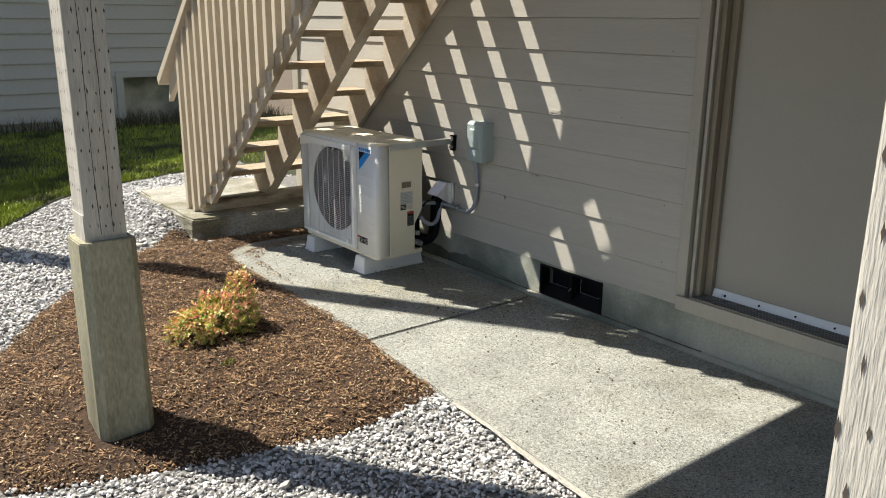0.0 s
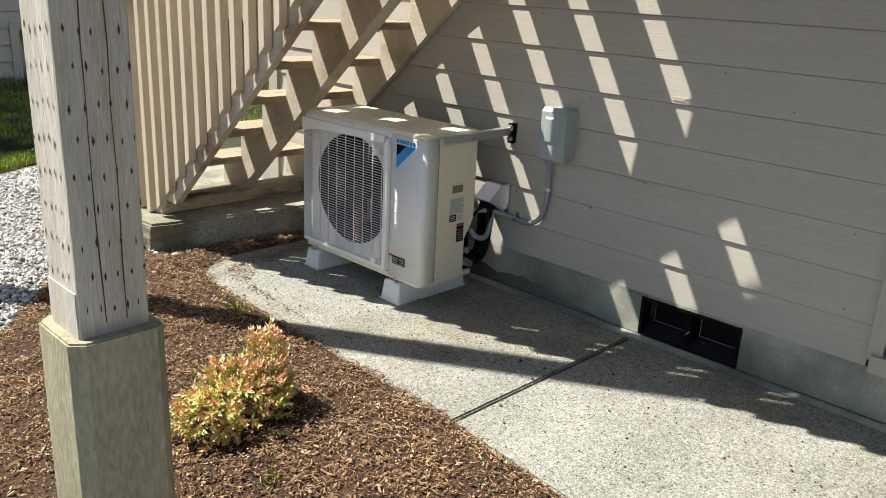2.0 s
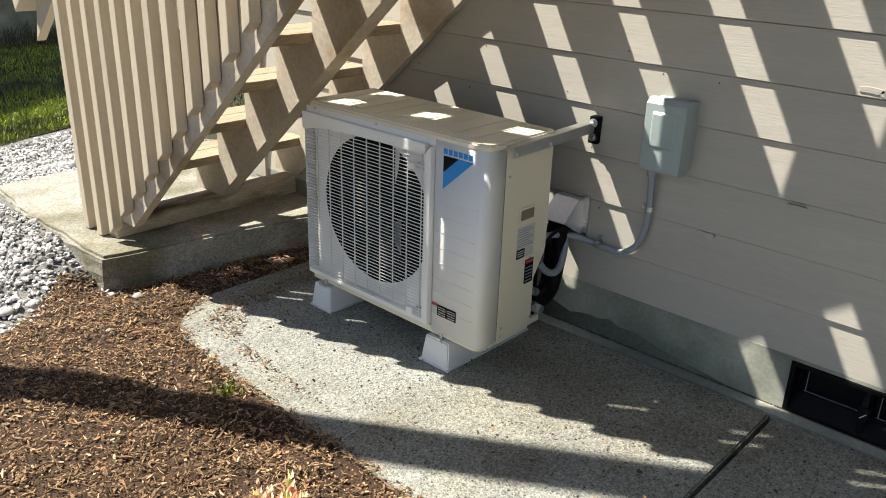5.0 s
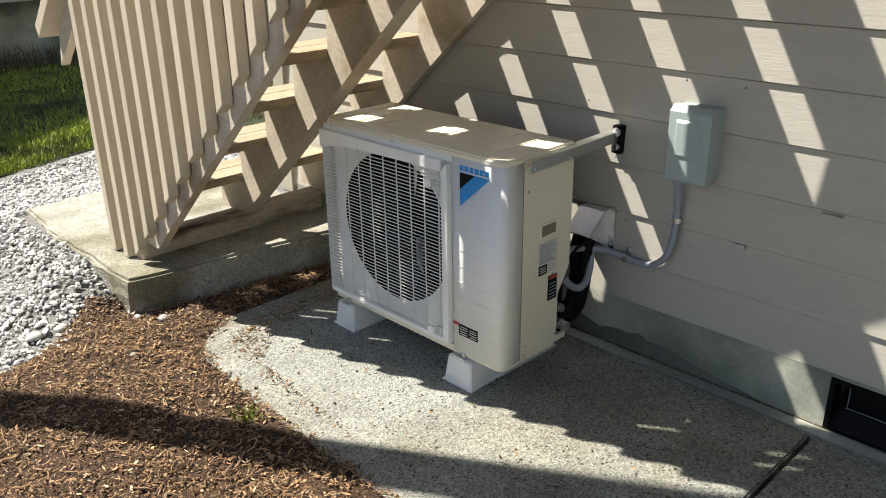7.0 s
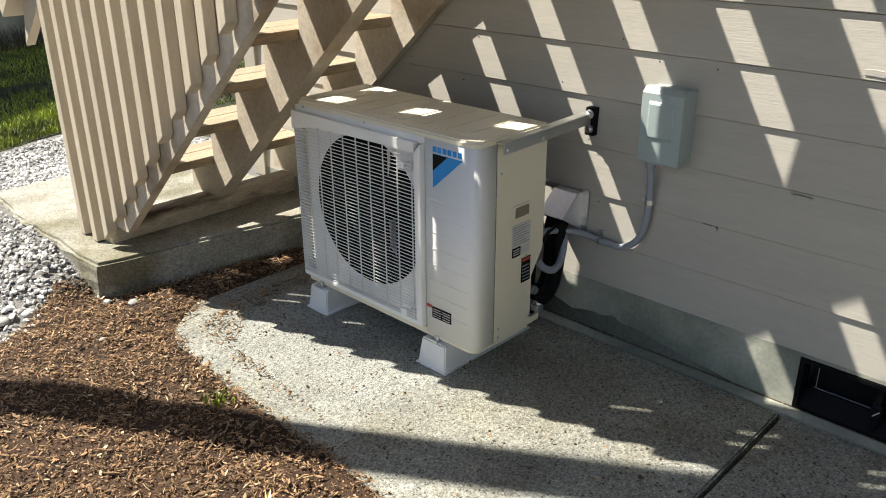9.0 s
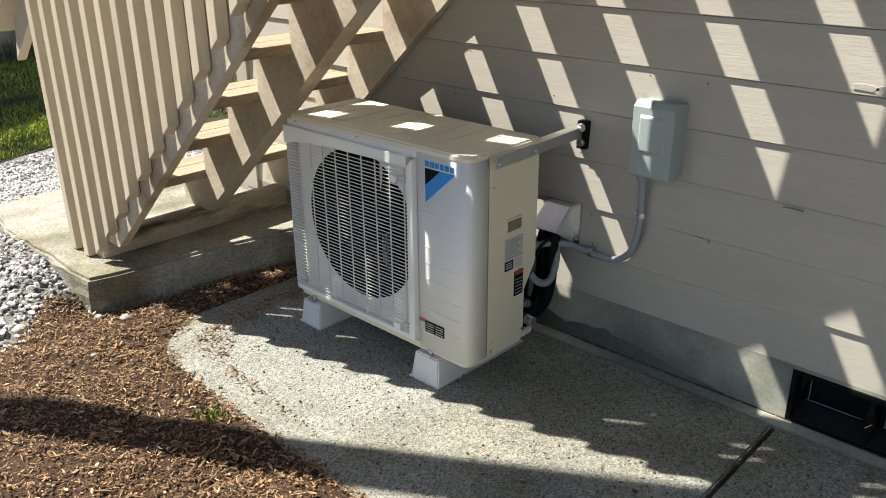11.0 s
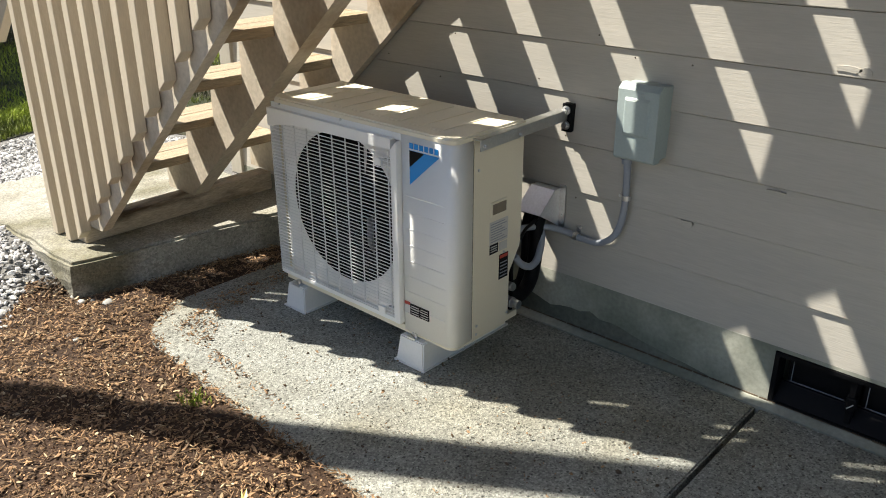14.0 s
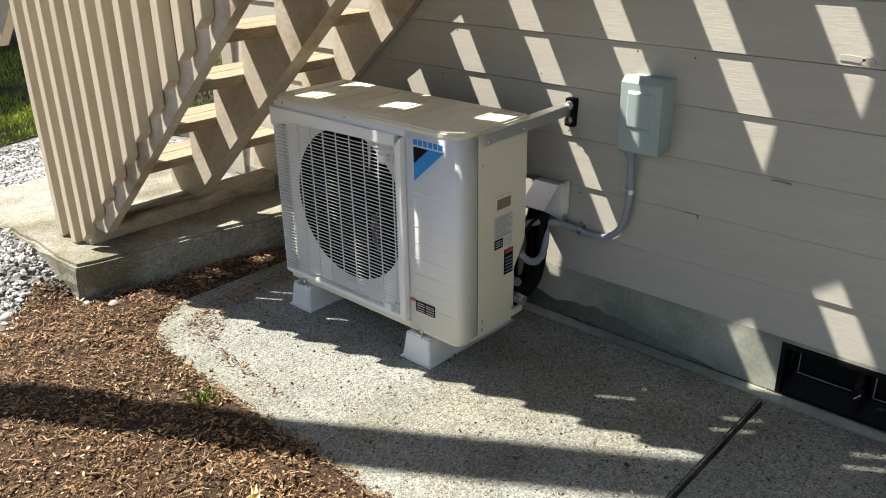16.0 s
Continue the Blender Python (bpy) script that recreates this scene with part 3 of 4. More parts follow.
# ---- the heat pump ----
pump = thing("heat_pump", (2.68, 4.49, 0.095), "ivory outdoor heat pump unit with a round fan grille", "heat pump")
UX0, UX1, UY0, UY1, UZ0, UZ1 = 2.531, 2.862, 4.066, 4.924, 0.122, 0.793
GY0, GY1, GZ0, GZ1 = 4.281, 4.922, 0.144, 0.772
FC, FR = (4.602, 0.458), 0.268
R = 0.030
arc = [(UX0 + R - R * math.cos(radians(15 * i)), UY0 + R - R * math.sin(radians(15 * i))) for i in range(7)]
SEAM = 2.622

# front skin: right-hand panel with the rounded corner, and the strips round the grille
bm = bmesh.new()
prism(bm, [(UX0, GY0 - 0.003)] + arc + [(SEAM - 0.003, UY0), (SEAM - 0.003, UY0 + 0.004)] + [(x + 0.004, y + 0.004) for x, y in reversed(arc)] + [(UX0 + 0.004, GY0 - 0.003)], 2, UZ0, UZ1 - 0.005)
for f in bm.faces:
    f.smooth = abs(f.normal.z) < 0.5
part("front_panel", bm, M_UNITF, pump, "smooth ivory front panel with a rounded corner")
# faint pressed lines across the front panel
for i in range(8):
    one("pressed_line", M_UNITF, pump, UX0 - 0.0012, UX0 + 0.002, 4.10, GY0 - 0.012, 0.21 + 0.055 * i, 0.2125 + 0.055 * i)
bm = bmesh.new()
prism(bm, [(SEAM, UY0 - 0.001), (UX1, UY0 - 0.001), (UX1, UY0 + 0.004), (SEAM, UY0 + 0.004)], 2, 0.40, UZ1 - 0.005)
prism(bm, [(SEAM, UZ0), (UX1 - 0.055, UZ0), (UX1 - 0.055, 0.30), (UX1 - 0.005, 0.38), (UX1, 0.40), (SEAM, 0.40)], 1, UY0 - 0.001, UY0 + 0.004)
part("side_panel", bm, M_UNIT, pump, "ivory side cover notched round the pipes")
bm = bmesh.new()
box(bm, UX0 + 0.02, UX1, UY1 - 0.006, UY1 - 0.001, UZ0, UZ1 - 0.005)
part("far_side_panel", bm, M_UNIT, pump)
bm = bmesh.new()
box(bm, UX1 - 0.012, UX1 - 0.002, UY0 + 0.02, UY1 - 0.02, UZ0, UZ1 - 0.012)
part("rear_coil", bm, M_BLACK, pump, "dark finned coil at the back")
one("front_header", M_UNITF, pump, UX0 - 0.001, UX0 + 0.006, GY0 - 0.002, UY1 - 0.004, GZ1 - 0.006, UZ1 - 0.005, bevel=0.001)
# top cover with ribs
bm = bmesh.new()
top = [(UX0 - 0.002 + (x - UX0), y - 0.002) for x, y in arc] + [(UX1 + 0.004, UY0 - 0.004), (UX1 + 0.004, UY1 + 0.003), (UX0 + 0.03, UY1 + 0.003), (UX0 - 0.004, UY1 - 0.03)]
fs = prism(bm, top, 2, UZ1 - 0.004, UZ1 + 0.014)
bmesh.ops.bevel(bm, geom=[e for e in bm.edges if all(v.co.z > UZ1 for v in e.verts)], offset=0.006, segments=3, affect="EDGES")
cover = part("top_cover", bm, M_UNIT, pump, "pressed ivory top cover with shallow ribs")
for i in range(9):
    y = UY0 + 0.09 + 0.088 * i
    one("rib", M_UNIT, cover, UX0 + 0.05, UX1 - 0.03, y, y + 0.05, UZ1 + 0.013, UZ1 + 0.0165, bevel=0.0012)
# base tray
bm = bmesh.new()
prism(bm, [(x + 0.006, y + 0.006) for x, y in arc] + [(UX1 - 0.06, UY0 + 0.006), (UX1 - 0.06, UY1 - 0.006), (UX0 + 0.01, UY1 - 0.006)], 2, UZ0 - 0.014, UZ0 + 0.01)
part("base_tray", bm, M_UNIT, pump)
one("rear_foot", M_UNIT, pump, UX1 - 0.06, UX1 + 0.012, UY0 + 0.01, UY0 + 0.05, UZ0 - 0.012, UZ0 + 0.012, bevel=0.004)

# fan opening
n = 56
bm = bmesh.new()
ring = [bm.verts.new((UX0 + 0.040, FC[0] + FR * math.cos(2 * math.pi * i / n), FC[1] + FR * math.sin(2 * math.pi * i / n))) for i in range(n)]
sq = []
for i in range(n):
    c, s_ = math.cos(2 * math.pi * i / n), math.sin(2 * math.pi * i / n)
    k = 1 / max(abs(c), abs(s_))
    sq.append(bm.verts.new((UX0 + 0.030, FC[0] + c * k * (GY1 - FC[0] - 0.01 if c > 0 else FC[0] - GY0 - 0.004), FC[1] + s_ * k * (GZ1 - FC[1] - 0.004 if s_ > 0 else FC[1] - GZ0 + 0.016))))
for i in range(n):
    j = (i + 1) % n
    bm.faces.new((sq[i], sq[j], ring[j], ring[i]))
part("fan_shroud", bm, M_UNITF, pump, "ivory plate round the fan opening")
# housing coloured near-black, so the cavity's shade is in the colour
bm = bmesh.new()
a = [bm.verts.new((UX0 + 0.0405, FC[0] + FR * math.cos(2 * math.pi * i / n), FC[1] + FR * math.sin(2 * math.pi * i / n))) for i in range(n)]
b = [bm.verts.new((UX0 + 0.20, v.co.y, v.co.z)) for v in a]
for i in range(n):
    bm.faces.new((a[i], a[(i + 1) % n], b[(i + 1) % n], b[i]))
bm.faces.new(b)
part("fan_housing", bm, M_DARK, pump, "fan cavity with its shade put in as near-black")
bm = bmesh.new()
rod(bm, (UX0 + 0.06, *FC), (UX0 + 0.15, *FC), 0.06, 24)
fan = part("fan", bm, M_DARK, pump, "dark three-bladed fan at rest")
for bl in range(3):
    bm = bmesh.new()
    rows = []
    for i in range(7):
        r = 0.055 + 0.033 * i
        a0, a1 = radians(120 * bl + 8 - 3 * i), radians(120 * bl + 62 + 5 * i)
        rows.append([(bm.verts.new((UX0 + 0.075 + 0.07 * k / 5, FC[0] + r * math.cos(a0 + (a1 - a0) * k / 5), FC[1] + r * math.sin(a0 + (a1 - a0) * k / 5)))) for k in range(6)])
    for ra, rb in zip(rows, rows[1:]):
        for k in range(5):
            bm.faces.new((ra[k], ra[k + 1], rb[k + 1], rb[k])).smooth = True
    bmesh.ops.solidify(bm, geom=bm.faces[:], thickness=0.004)
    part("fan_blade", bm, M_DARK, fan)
# grille: raised frame, wires
bm = bmesh.new()
fw = 0.026
prism(bm, [(GY0, GZ0), (GY0 + fw, GZ0), (GY0 + fw, GZ1 - 0.035), (GY0, GZ1 - 0.004)], 0, UX0 - 0.022, UX0 + 0.006, bevel=0.004)
prism(bm, [(GY1, GZ0), (GY1 - 0.012, GZ0), (GY1 - 0.012, GZ1 - 0.05), (GY1, GZ1 - 0.05)], 0, UX0 - 0.012, UX0 + 0.02, bevel=0.003)
prism(bm, [(GY0 + fw, GZ0), (GY1 - 0.012, GZ0), (GY1 - 0.012, GZ0 + 0.016), (GY0 + fw, GZ0 + 0.016)], 0, UX0 - 0.020, UX0 + 0.006, bevel=0.003)
arch = [(GY0 + fw, GZ1 - 0.036)] + [(GY0 + fw + (GY1 - GY0 - fw) * i / 10, GZ1 - 0.036 - 0.012 * (i / 10) ** 2 - 0.010 * max(0, i - 8)) for i in range(1, 11)]
prism(bm, arch + [(GY1, GZ1 - 0.002), (GY0 + fw, GZ1 - 0.002)], 0, UX0 - 0.020, UX0 + 0.006)
frame_ob = part("grille_frame", bm, M_UNITF, pump, "raised ivory grille surround")
bm = bmesh.new()
NW = 46
for i in range(NW):
    z = GZ0 + 0.022 + (GZ1 - 0.062 - GZ0) * i / NW
    box(bm, UX0 - 0.0192, UX0 - 0.0170, GY0 + fw - 0.002, GY1 - 0.012, z - 0.0012, z + 0.0012)
    box(bm, UX0 - 0.0195, UX0 + 0.014, GY1 - 0.0145, GY1 - 0.012, z - 0.0014, z + 0.0014)
for i in range(10):
    y = GY0 + 0.062 + 0.0655 * i - 0.02
    box(bm, UX0 - 0.0165, UX0 - 0.0125, y - 0.0011, y + 0.0011, GZ0 + 0.012, GZ1 - 0.04)
tagged(part("grille_wire", bm, M_GRILLE, frame_ob, "close horizontal ivory grille wires"), kind="stuff")
for z in (GZ1 - 0.085, GZ0 + 0.028):
    one("grille_clip", M_UNITF, frame_ob, UX0 - 0.023, UX0 - 0.010, GY0 + 0.07, GY0 + 0.098, z - 0.012, z + 0.012, bevel=0.002)
    one("clip_tab", M_LABEL, frame_ob, UX0 - 0.014, UX0 + 0.006, GY0 + 0.03, GY0 + 0.068, z - 0.010, z + 0.014, bevel=0.002)
one("fan_motor_mount", M_ZINC, pump, UX0 + 0.150, UX0 + 0.16, FC[0] - 0.012, FC[0] + 0.012, FC[1] - 0.26, FC[1] + 0.26)
# badge: plain shapes in blue and black
bm = bmesh.new()
prism(bm, [(4.243, 0.744), (4.121, 0.744), (4.243, 0.635)], 0, UX0 - 0.0014, UX0 + 0.002)
part("badge", bm, M_BLUE, pump, "blue triangular badge")
bm = bmesh.new()
prism(bm, [(4.2425, 0.7435), (4.181, 0.7435), (4.2425, 0.690)], 0, UX0 - 0.0022, UX0)
part("badge_corner", bm, M_BLACK, pump, "black corner of the badge")
for i in range(6):
    one("badge_bar", M_BLUE, pump, UX0 - 0.0014, UX0 + 0.002, 4.243 - 0.0205 * i - 0.015, 4.243 - 0.0205 * i, 0.750, 0.767)
# warning label
wl = one("warning_label", M_BLACK, pump, UX0 - 0.0012, UX0 + 0.002, 4.168, 4.252, 0.186, 0.226, label="black and white warning label")
one("label_pictogram", M_LABEL, wl, UX0 - 0.0018, UX0, 4.253, 4.277, 0.188, 0.218)
one("label_header", M_RED, wl, UX0 - 0.0018, UX0, 4.253, 4.277, 0.219, 0.229)
for i in range(4):
    for j in range(2):
        one("text_bar", M_LABEL, wl, UX0 - 0.0018, UX0, 4.173 + 0.041 * j, 4.206 + 0.041 * j, 0.191 + 0.0085 * i, 0.1935 + 0.0085 * i)
# side details
y = UY0
one("seam", M_BLACK, pump, SEAM - 0.0028, SEAM - 0.0004, y + 0.0005, y + 0.003, UZ0, UZ1 - 0.02)
hd = one("hand_grip", M_UNIT, pump, 2.702, 2.783, y - 0.005, y, 0.522, 0.572, bevel=0.003, label="recessed grip in the side cover")
# flat brown plate: the shade of the grip's hollow is put in as colour
one("grip_shade", M_TRIMD, hd, 2.709, 2.776, y - 0.0062, y - 0.004, 0.530, 0.564)
sl = one("rating_label", M_LABEL, pump, 2.700, 2.792, y - 0.0022, y, 0.428, 0.505, label="silver rating label")
for i in range(8):
    one("text_bar", M_CONDUIT, sl, 2.706, 2.786 - 0.012 * (i % 3), y - 0.0030, y - 0.001, 0.436 + 0.0085 * i, 0.4385 + 0.0085 * i)
sl2 = one("certification_label", M_BLACK, pump, 2.702, 2.744, y - 0.0022, y, 0.395, 0.428)
for i in range(3):
    one("text_bar", M_LABEL, sl2, 2.706, 2.738, y - 0.003, y - 0.001, 0.402 + 0.008 * i, 0.405 + 0.008 * i)
one("compliance_mark", M_LABEL, pump, 2.750, 2.790, y - 0.0022, y, 0.395, 0.424)
dl = one("danger_label", M_BLACK, pump, 2.752, 2.798, y - 0.0022, y, 0.292, 0.380, label="black label with an orange stripe")
one("label_header", M_RED, dl, 2.755, 2.795, y - 0.003, y - 0.001, 0.366, 0.377)
for i in range(5):
    one("text_bar", M_CONDUIT, dl, 2.757, 2.792, y - 0.003, y - 0.001, 0.300 + 0.012 * i, 0.3035 + 0.012 * i)
for x, z in ((2.642, 0.692), (2.642, 0.165), (2.80, 0.155), (2.64, 0.135), (2.775, 0.385)):
    bm = bmesh.new()
    rod(bm, (x, y + 0.002, z), (x, y - 0.004, z), 0.0045, 10)
    part("screw", bm, M_ZINC, pump)
for yy in (4.55, 4.87):
    bm = bmesh.new()
    rod(bm, (UX0 + 0.002, yy, 0.786), (UX0 - 0.006, yy, 0.786), 0.004, 10)
    part("screw", bm, M_ZINC, pump)
# service valves
for i, (x, z, r) in enumerate(((2.835, 0.235, 0.012), (2.838, 0.175, 0.015))):
    bm = bmesh.new()
    rod(bm, (x, 4.14, z), (x, 4.062 - 0.02 * i, z), r, 14)
    rod(bm, (x, 4.09, z), (x, 4.07, z), r * 1.4, 6)
    part("service_valve", bm, M_ZINC, pump, "brass and steel service valve")
one("valve_plate", M_BLACK, pump, 2.80, 2.85, 4.10, 4.11, 0.14, 0.39)

# mounting blocks
def mount_block(y0, y1):
    t = thing("mounting_block", (2.69, (y0 + y1) / 2, 0), "white plastic mounting block under the heat pump", "mounting block", "mounting blocks")
    bm = bmesh.new()
    vs = box(bm, 2.512, 2.955, y0, y1, 0.0, 0.098)
    for v in bm.verts:
        if v.co.z > 0.05:
            v.co.x += 0.012 if v.co.x < 2.7 else -0.012
            v.co.y += 0.011 if v.co.y < (y0 + y1) / 2 else -0.011
    bmesh.ops.bevel(bm, geom=bm.edges[:], offset=0.004, segments=2, affect="EDGES")
    part("body", bm, M_WHITE, t)
    one("base_flange", M_WHITE, t, 2.508, 2.959, y0 - 0.005, y1 + 0.005, 0.0005, 0.007, bevel=0.002)
    c = (y0 + y1) / 2
    one("rail", M_ZINC, t, 2.522, 2.93, c - 0.018, c + 0.018, 0.097, 0.104, label="zinc slotted rail")
    for x in (2.552, 2.85):
        bm = bmesh.new()
        rod(bm, (x, c, 0.103), (x, c, 0.116), 0.017, 18)
        rod(bm, (x, c, 0.104), (x, c, 0.1135), 0.012, 6)
        rod(bm, (x - 0.016, c - 0.01, 0.104), (x - 0.016, c - 0.01, 0.12), 0.006, 8)
        part("bolt", bm, M_ZINC, t, "bright bolt and washer")


mount_block(4.180, 4.308)
mount_block(4.793, 4.908)

# ---- things on the wall ----
brace = thing("seismic_strap", (3.09, 4.05, 0.74), "aluminium angle bracing the heat pump to the wall", "bracket")
bm = bmesh.new()
p0, p1 = Vector((2.612, 4.034, 0.792)), Vector((3.086, 4.056, 0.792))
for dz0, dz1, dy0, dy1 in ((-0.030, 0.004, -0.002, 0.002), (0.0, 0.004, 0.0, 0.034)):
    vs = []
    for p in (p0, p1):
        vs.append([bm.verts.new((p.x, p.y + a, p.z + c)) for a, c in ((dy0, dz0), (dy1, dz0), (dy1, dz1), (dy0, dz1))])
    for i in range(4):
        bm.faces.new((vs[0][i], vs[0][(i + 1) % 4], vs[1][(i + 1) % 4], vs[1][i]))
    bm.faces.new(vs[0][::-1])
    bm.faces.new(vs[1])
part("angle", bm, M_ALU, brace)
one("wall_plate", M_BLACK, brace, 3.082, 3.112, 4.040, 4.076, 0.722, 0.816, bevel=0.003, label="black rubber backing plate")
for z in (0.795, 0.745):
    bm = bmesh.new()
    rod(bm, (3.083, 4.058, z), (3.068, 4.058, z), 0.010, 6)
    rod(bm, (3.084, 4.058, z), (3.078, 4.058, z), 0.015, 16)
    part("bolt", bm, M_ZINC, brace)
for x in (2.63, 2.80):
    bm = bmesh.new()
    rod(bm, (x, 4.036, 0.775), (x, 4.026, 0.775), 0.0055, 8)
    part("screw", bm, M_ZINC, brace)

disc = thing("disconnect_switch", (3.1, 3.78, 0.67), "grey electrical disconnect box on the siding", "disconnect box")
BX0, BY0, BY1, BZ0, BZ1 = 3.022, 3.699, 3.832, 0.698, 0.924
bm = bmesh.new()
prism(bm, [(3.108, BZ0 + 0.004), (BX0 + 0.012, BZ0), (BX0, BZ0 + 0.03), (BX0 + 0.004, BZ1 - 0.015), (BX0 + 0.02, BZ1), (3.108, BZ1)], 1, BY0, BY1, bevel=0.004)
part("enclosure", bm, M_GREY, disc)
bm = bmesh.new()
prism(bm, [(BX0 - 0.004, BZ0 + 0.004), (BX0 + 0.004, BZ0 - 0.004), (BX0 + 0.036, BZ0 - 0.004), (BX0 + 0.036, BZ1 + 0.005), (BX0 + 0.016, BZ1 + 0.005), (BX0 - 0.004, BZ1 - 0.012)], 1, BY0 - 0.003, BY1 + 0.003, bevel=0.002)
cov = part("cover", bm, M_GREY, disc, "hinged grey front cover")
bm = bmesh.new()
box(bm, BX0 - 0.010, BX0, BY0 + 0.018, BY1 - 0.018, BZ0 + 0.070, BZ1 - 0.03)
for v in bm.verts:
    if v.co.x < BX0 - 0.005:
        v.co.y += 0.010 if v.co.y < 3.78 else -0.010
        v.co.z += 0.012 if v.co.z < 0.8 else -0.012
bmesh.ops.bevel(bm, geom=bm.edges[:], offset=0.002, segments=2, affect="EDGES")
part("raised_panel", bm, M_GREY, cov)
one("hasp", M_GREY, cov, BX0 - 0.006, BX0 + 0.002, BY0 + 0.045, BY0 + 0.07, BZ1 - 0.038, BZ1 - 0.020, bevel=0.002)

conduit = thing("conduit", (3.08, 3.85, 0.36), "grey liquid-tight conduit clipped to the siding", "conduit")
bm = bmesh.new()
tube(bm, [(3.066, 3.812, 0.70), (3.078, 3.812, 0.61), (3.084, 3.816, 0.50), (3.084, 3.838, 0.415), (3.084, 3.89, 0.368), (3.084, 3.96, 0.362), (3.078, 4.03, 0.372), (3.05, 4.08, 0.384), (2.98, 4.115, 0.396), (2.90, 4.13, 0.402), (2.845, 4.135, 0.402)], 0.0115, 12)
part("hose", bm, M_CONDUIT, conduit)
bm = bmesh.new()
rod(bm, (3.066, 3.812, 0.70), (3.068, 3.812, 0.668), 0.0165, 14)
rod(bm, (3.066, 3.812, 0.697), (3.067, 3.812, 0.682), 0.020, 6)
part("fitting", bm, M_CONDUIT, conduit)
for (y, z, up) in ((3.812, 0.548, 0), (3.99, 0.365, 1)):
    bm = bmesh.new()
    if up:
        rod(bm, (3.084, y - 0.008, z), (3.084, y + 0.008, z), 0.0145, 12)
        box(bm, 3.098, 3.104, y - 0.008, y + 0.008, z, z + 0.032)
    else:
        rod(bm, (3.084, y, z - 0.008), (3.084, y, z + 0.008), 0.0145, 12)
        box(bm, 3.098, 3.104, y, y + 0.032, z - 0.008, z + 0.008)
    part("clamp", bm, M_ZINC, conduit, "zinc pipe clamp")
    bm = bmesh.new()
    c = (y, z + 0.027) if up else (y + 0.026, z)
    rod(bm, (3.099, *c), (3.09, *c), 0.006, 8)
    part("screw", bm, M_ZINC, conduit)

hood = thing("line_hood", (3.1, 4.1, 0.36), "galvanised sheet-metal hood over the pipe entry", "vent hood")
bm = bmesh.new()
y0, y1 = 4.075, 4.175
for a, b in ((y0, y0 + 0.002), (y1 - 0.002, y1)):
    prism(bm, [(3.10, 0.375), (3.10, 0.515), (3.065, 0.515), (2.985, 0.445)], 1, a, b)
prism(bm, [(3.10, 0.517), (3.064, 0.517), (2.983, 0.446), (2.985, 0.443), (3.066, 0.513), (3.10, 0.513)], 1, y0, y1)
part("hood", bm, M_HOOD, hood)
one("flange", M_ZINC, hood, 3.097, 3.1035, 4.052, 4.078, 0.365, 0.53, label="flat zinc wall flange")
for z in (0.42, 0.39):
    bm = bmesh.new()
    rod(bm, (3.098, 4.064, z), (3.092, 4.064, z), 0.005, 8)
    part("screw", bm, M_ZINC, hood)

lines = thing("line_set", (2.98, 4.12, 0.14), "black insulated refrigerant pipes running into the wall", "pipes")
for i, (dy, r) in enumerate(((0.0, 0.026), (0.04, 0.020))):
    bm = bmesh.new()
    tube(bm, [(3.06, 4.11 + dy, 0.46), (3.02, 4.11 + dy, 0.40), (3.01, 4.105 + dy, 0.30 - 0.03 * i), (2.985, 4.105 + dy, 0.20 - 0.02 * i), (2.92, 4.10 + dy, 0.165 + 0.02 * i), (2.84, 4.10, 0.19 + 0.045 * i)], r, 12)
    part("pipe", bm, M_BLACK, lines, "black foam-wrapped pipe")
bm = bmesh.new()
tube(bm, [(3.03, 4.12, 0.43), (3.02, 4.09, 0.36), (2.985, 4.075, 0.295), (2.94, 4.072, 0.275), (2.895, 4.08, 0.295), (2.86, 4.085, 0.335)], 0.0125, 12)
part("cable_whip", bm, M_CONDUIT, lines, "grey flexible control conduit")
bm = bmesh.new()
tube(bm, [(2.87, 4.07, 0.40), (2.91, 4.078, 0.42), (2.97, 4.09, 0.425), (3.02, 4.10, 0.44)], 0.006, 8)
part("cable", bm, M_BLACK, lines)

# ---- the neighbouring house ----
NY = 12.3
far = thing("neighbour_house", (3, NY, 0), "pale grey lap-sided house across the lawn", "house")
LAPN, PITCH, EAVE = 0.195, 0.81, (4.0, 2.3)
bm = bmesh.new()
prism(bm, [(-13, 0.70), (5.2, 0.70), (5.2, 1.3), EAVE, (-4.9, 9.5), (-13, 2.4)], 1, NY + 0.02, NY + 0.2)
box(bm, -13, 3.69, NY + 0.02, NY + 0.2, 0.12, 0.70)
part("wall", bm, M_NEIGH, far)
one("foundation", M_FOUND, far, -13, 3.69, NY + 0.04, NY + 0.3, -0.3, 0.12)
one("recess_wall", M_FOUND, far, 3.69, 5.2, NY + 0.35, NY + 0.5, -0.3, 0.70, label="shaded concrete crawlspace wall")
one("side_wall", M_NEIGH, far, 5.08, 5.2, NY + 0.2, NY + 8, -0.3, 1.3)
k = 0
while 0.10 + LAPN * k < 9.0:
    z = 0.10 + LAPN * k
    bm = bmesh.new()
    x1 = 3.60 if z < 0.66 else min(5.2, EAVE[0] - (z + LAPN - EAVE[1]) / PITCH)
    prism(bm, [(NY - 0.010, z), (NY + 0.016, z + LAPN - 0.012), (NY + 0.019, z + LAPN - 0.012), (NY + 0.019, z)], 0, -13 if z < 2.3 else max(-13, -13 + (z - 2.3) / PITCH), x1)
    part("lap_board", bm, M_NEIGH, far)
    k += 1
one("corner_trim", M_NEIGH, far, 3.60, 3.70, NY - 0.024, NY + 0.018, 0.08, 0.66)
one("head_trim", M_NEIGH, far, 3.60, 5.2, NY - 0.024, NY - 0.001, 0.66, 0.745)
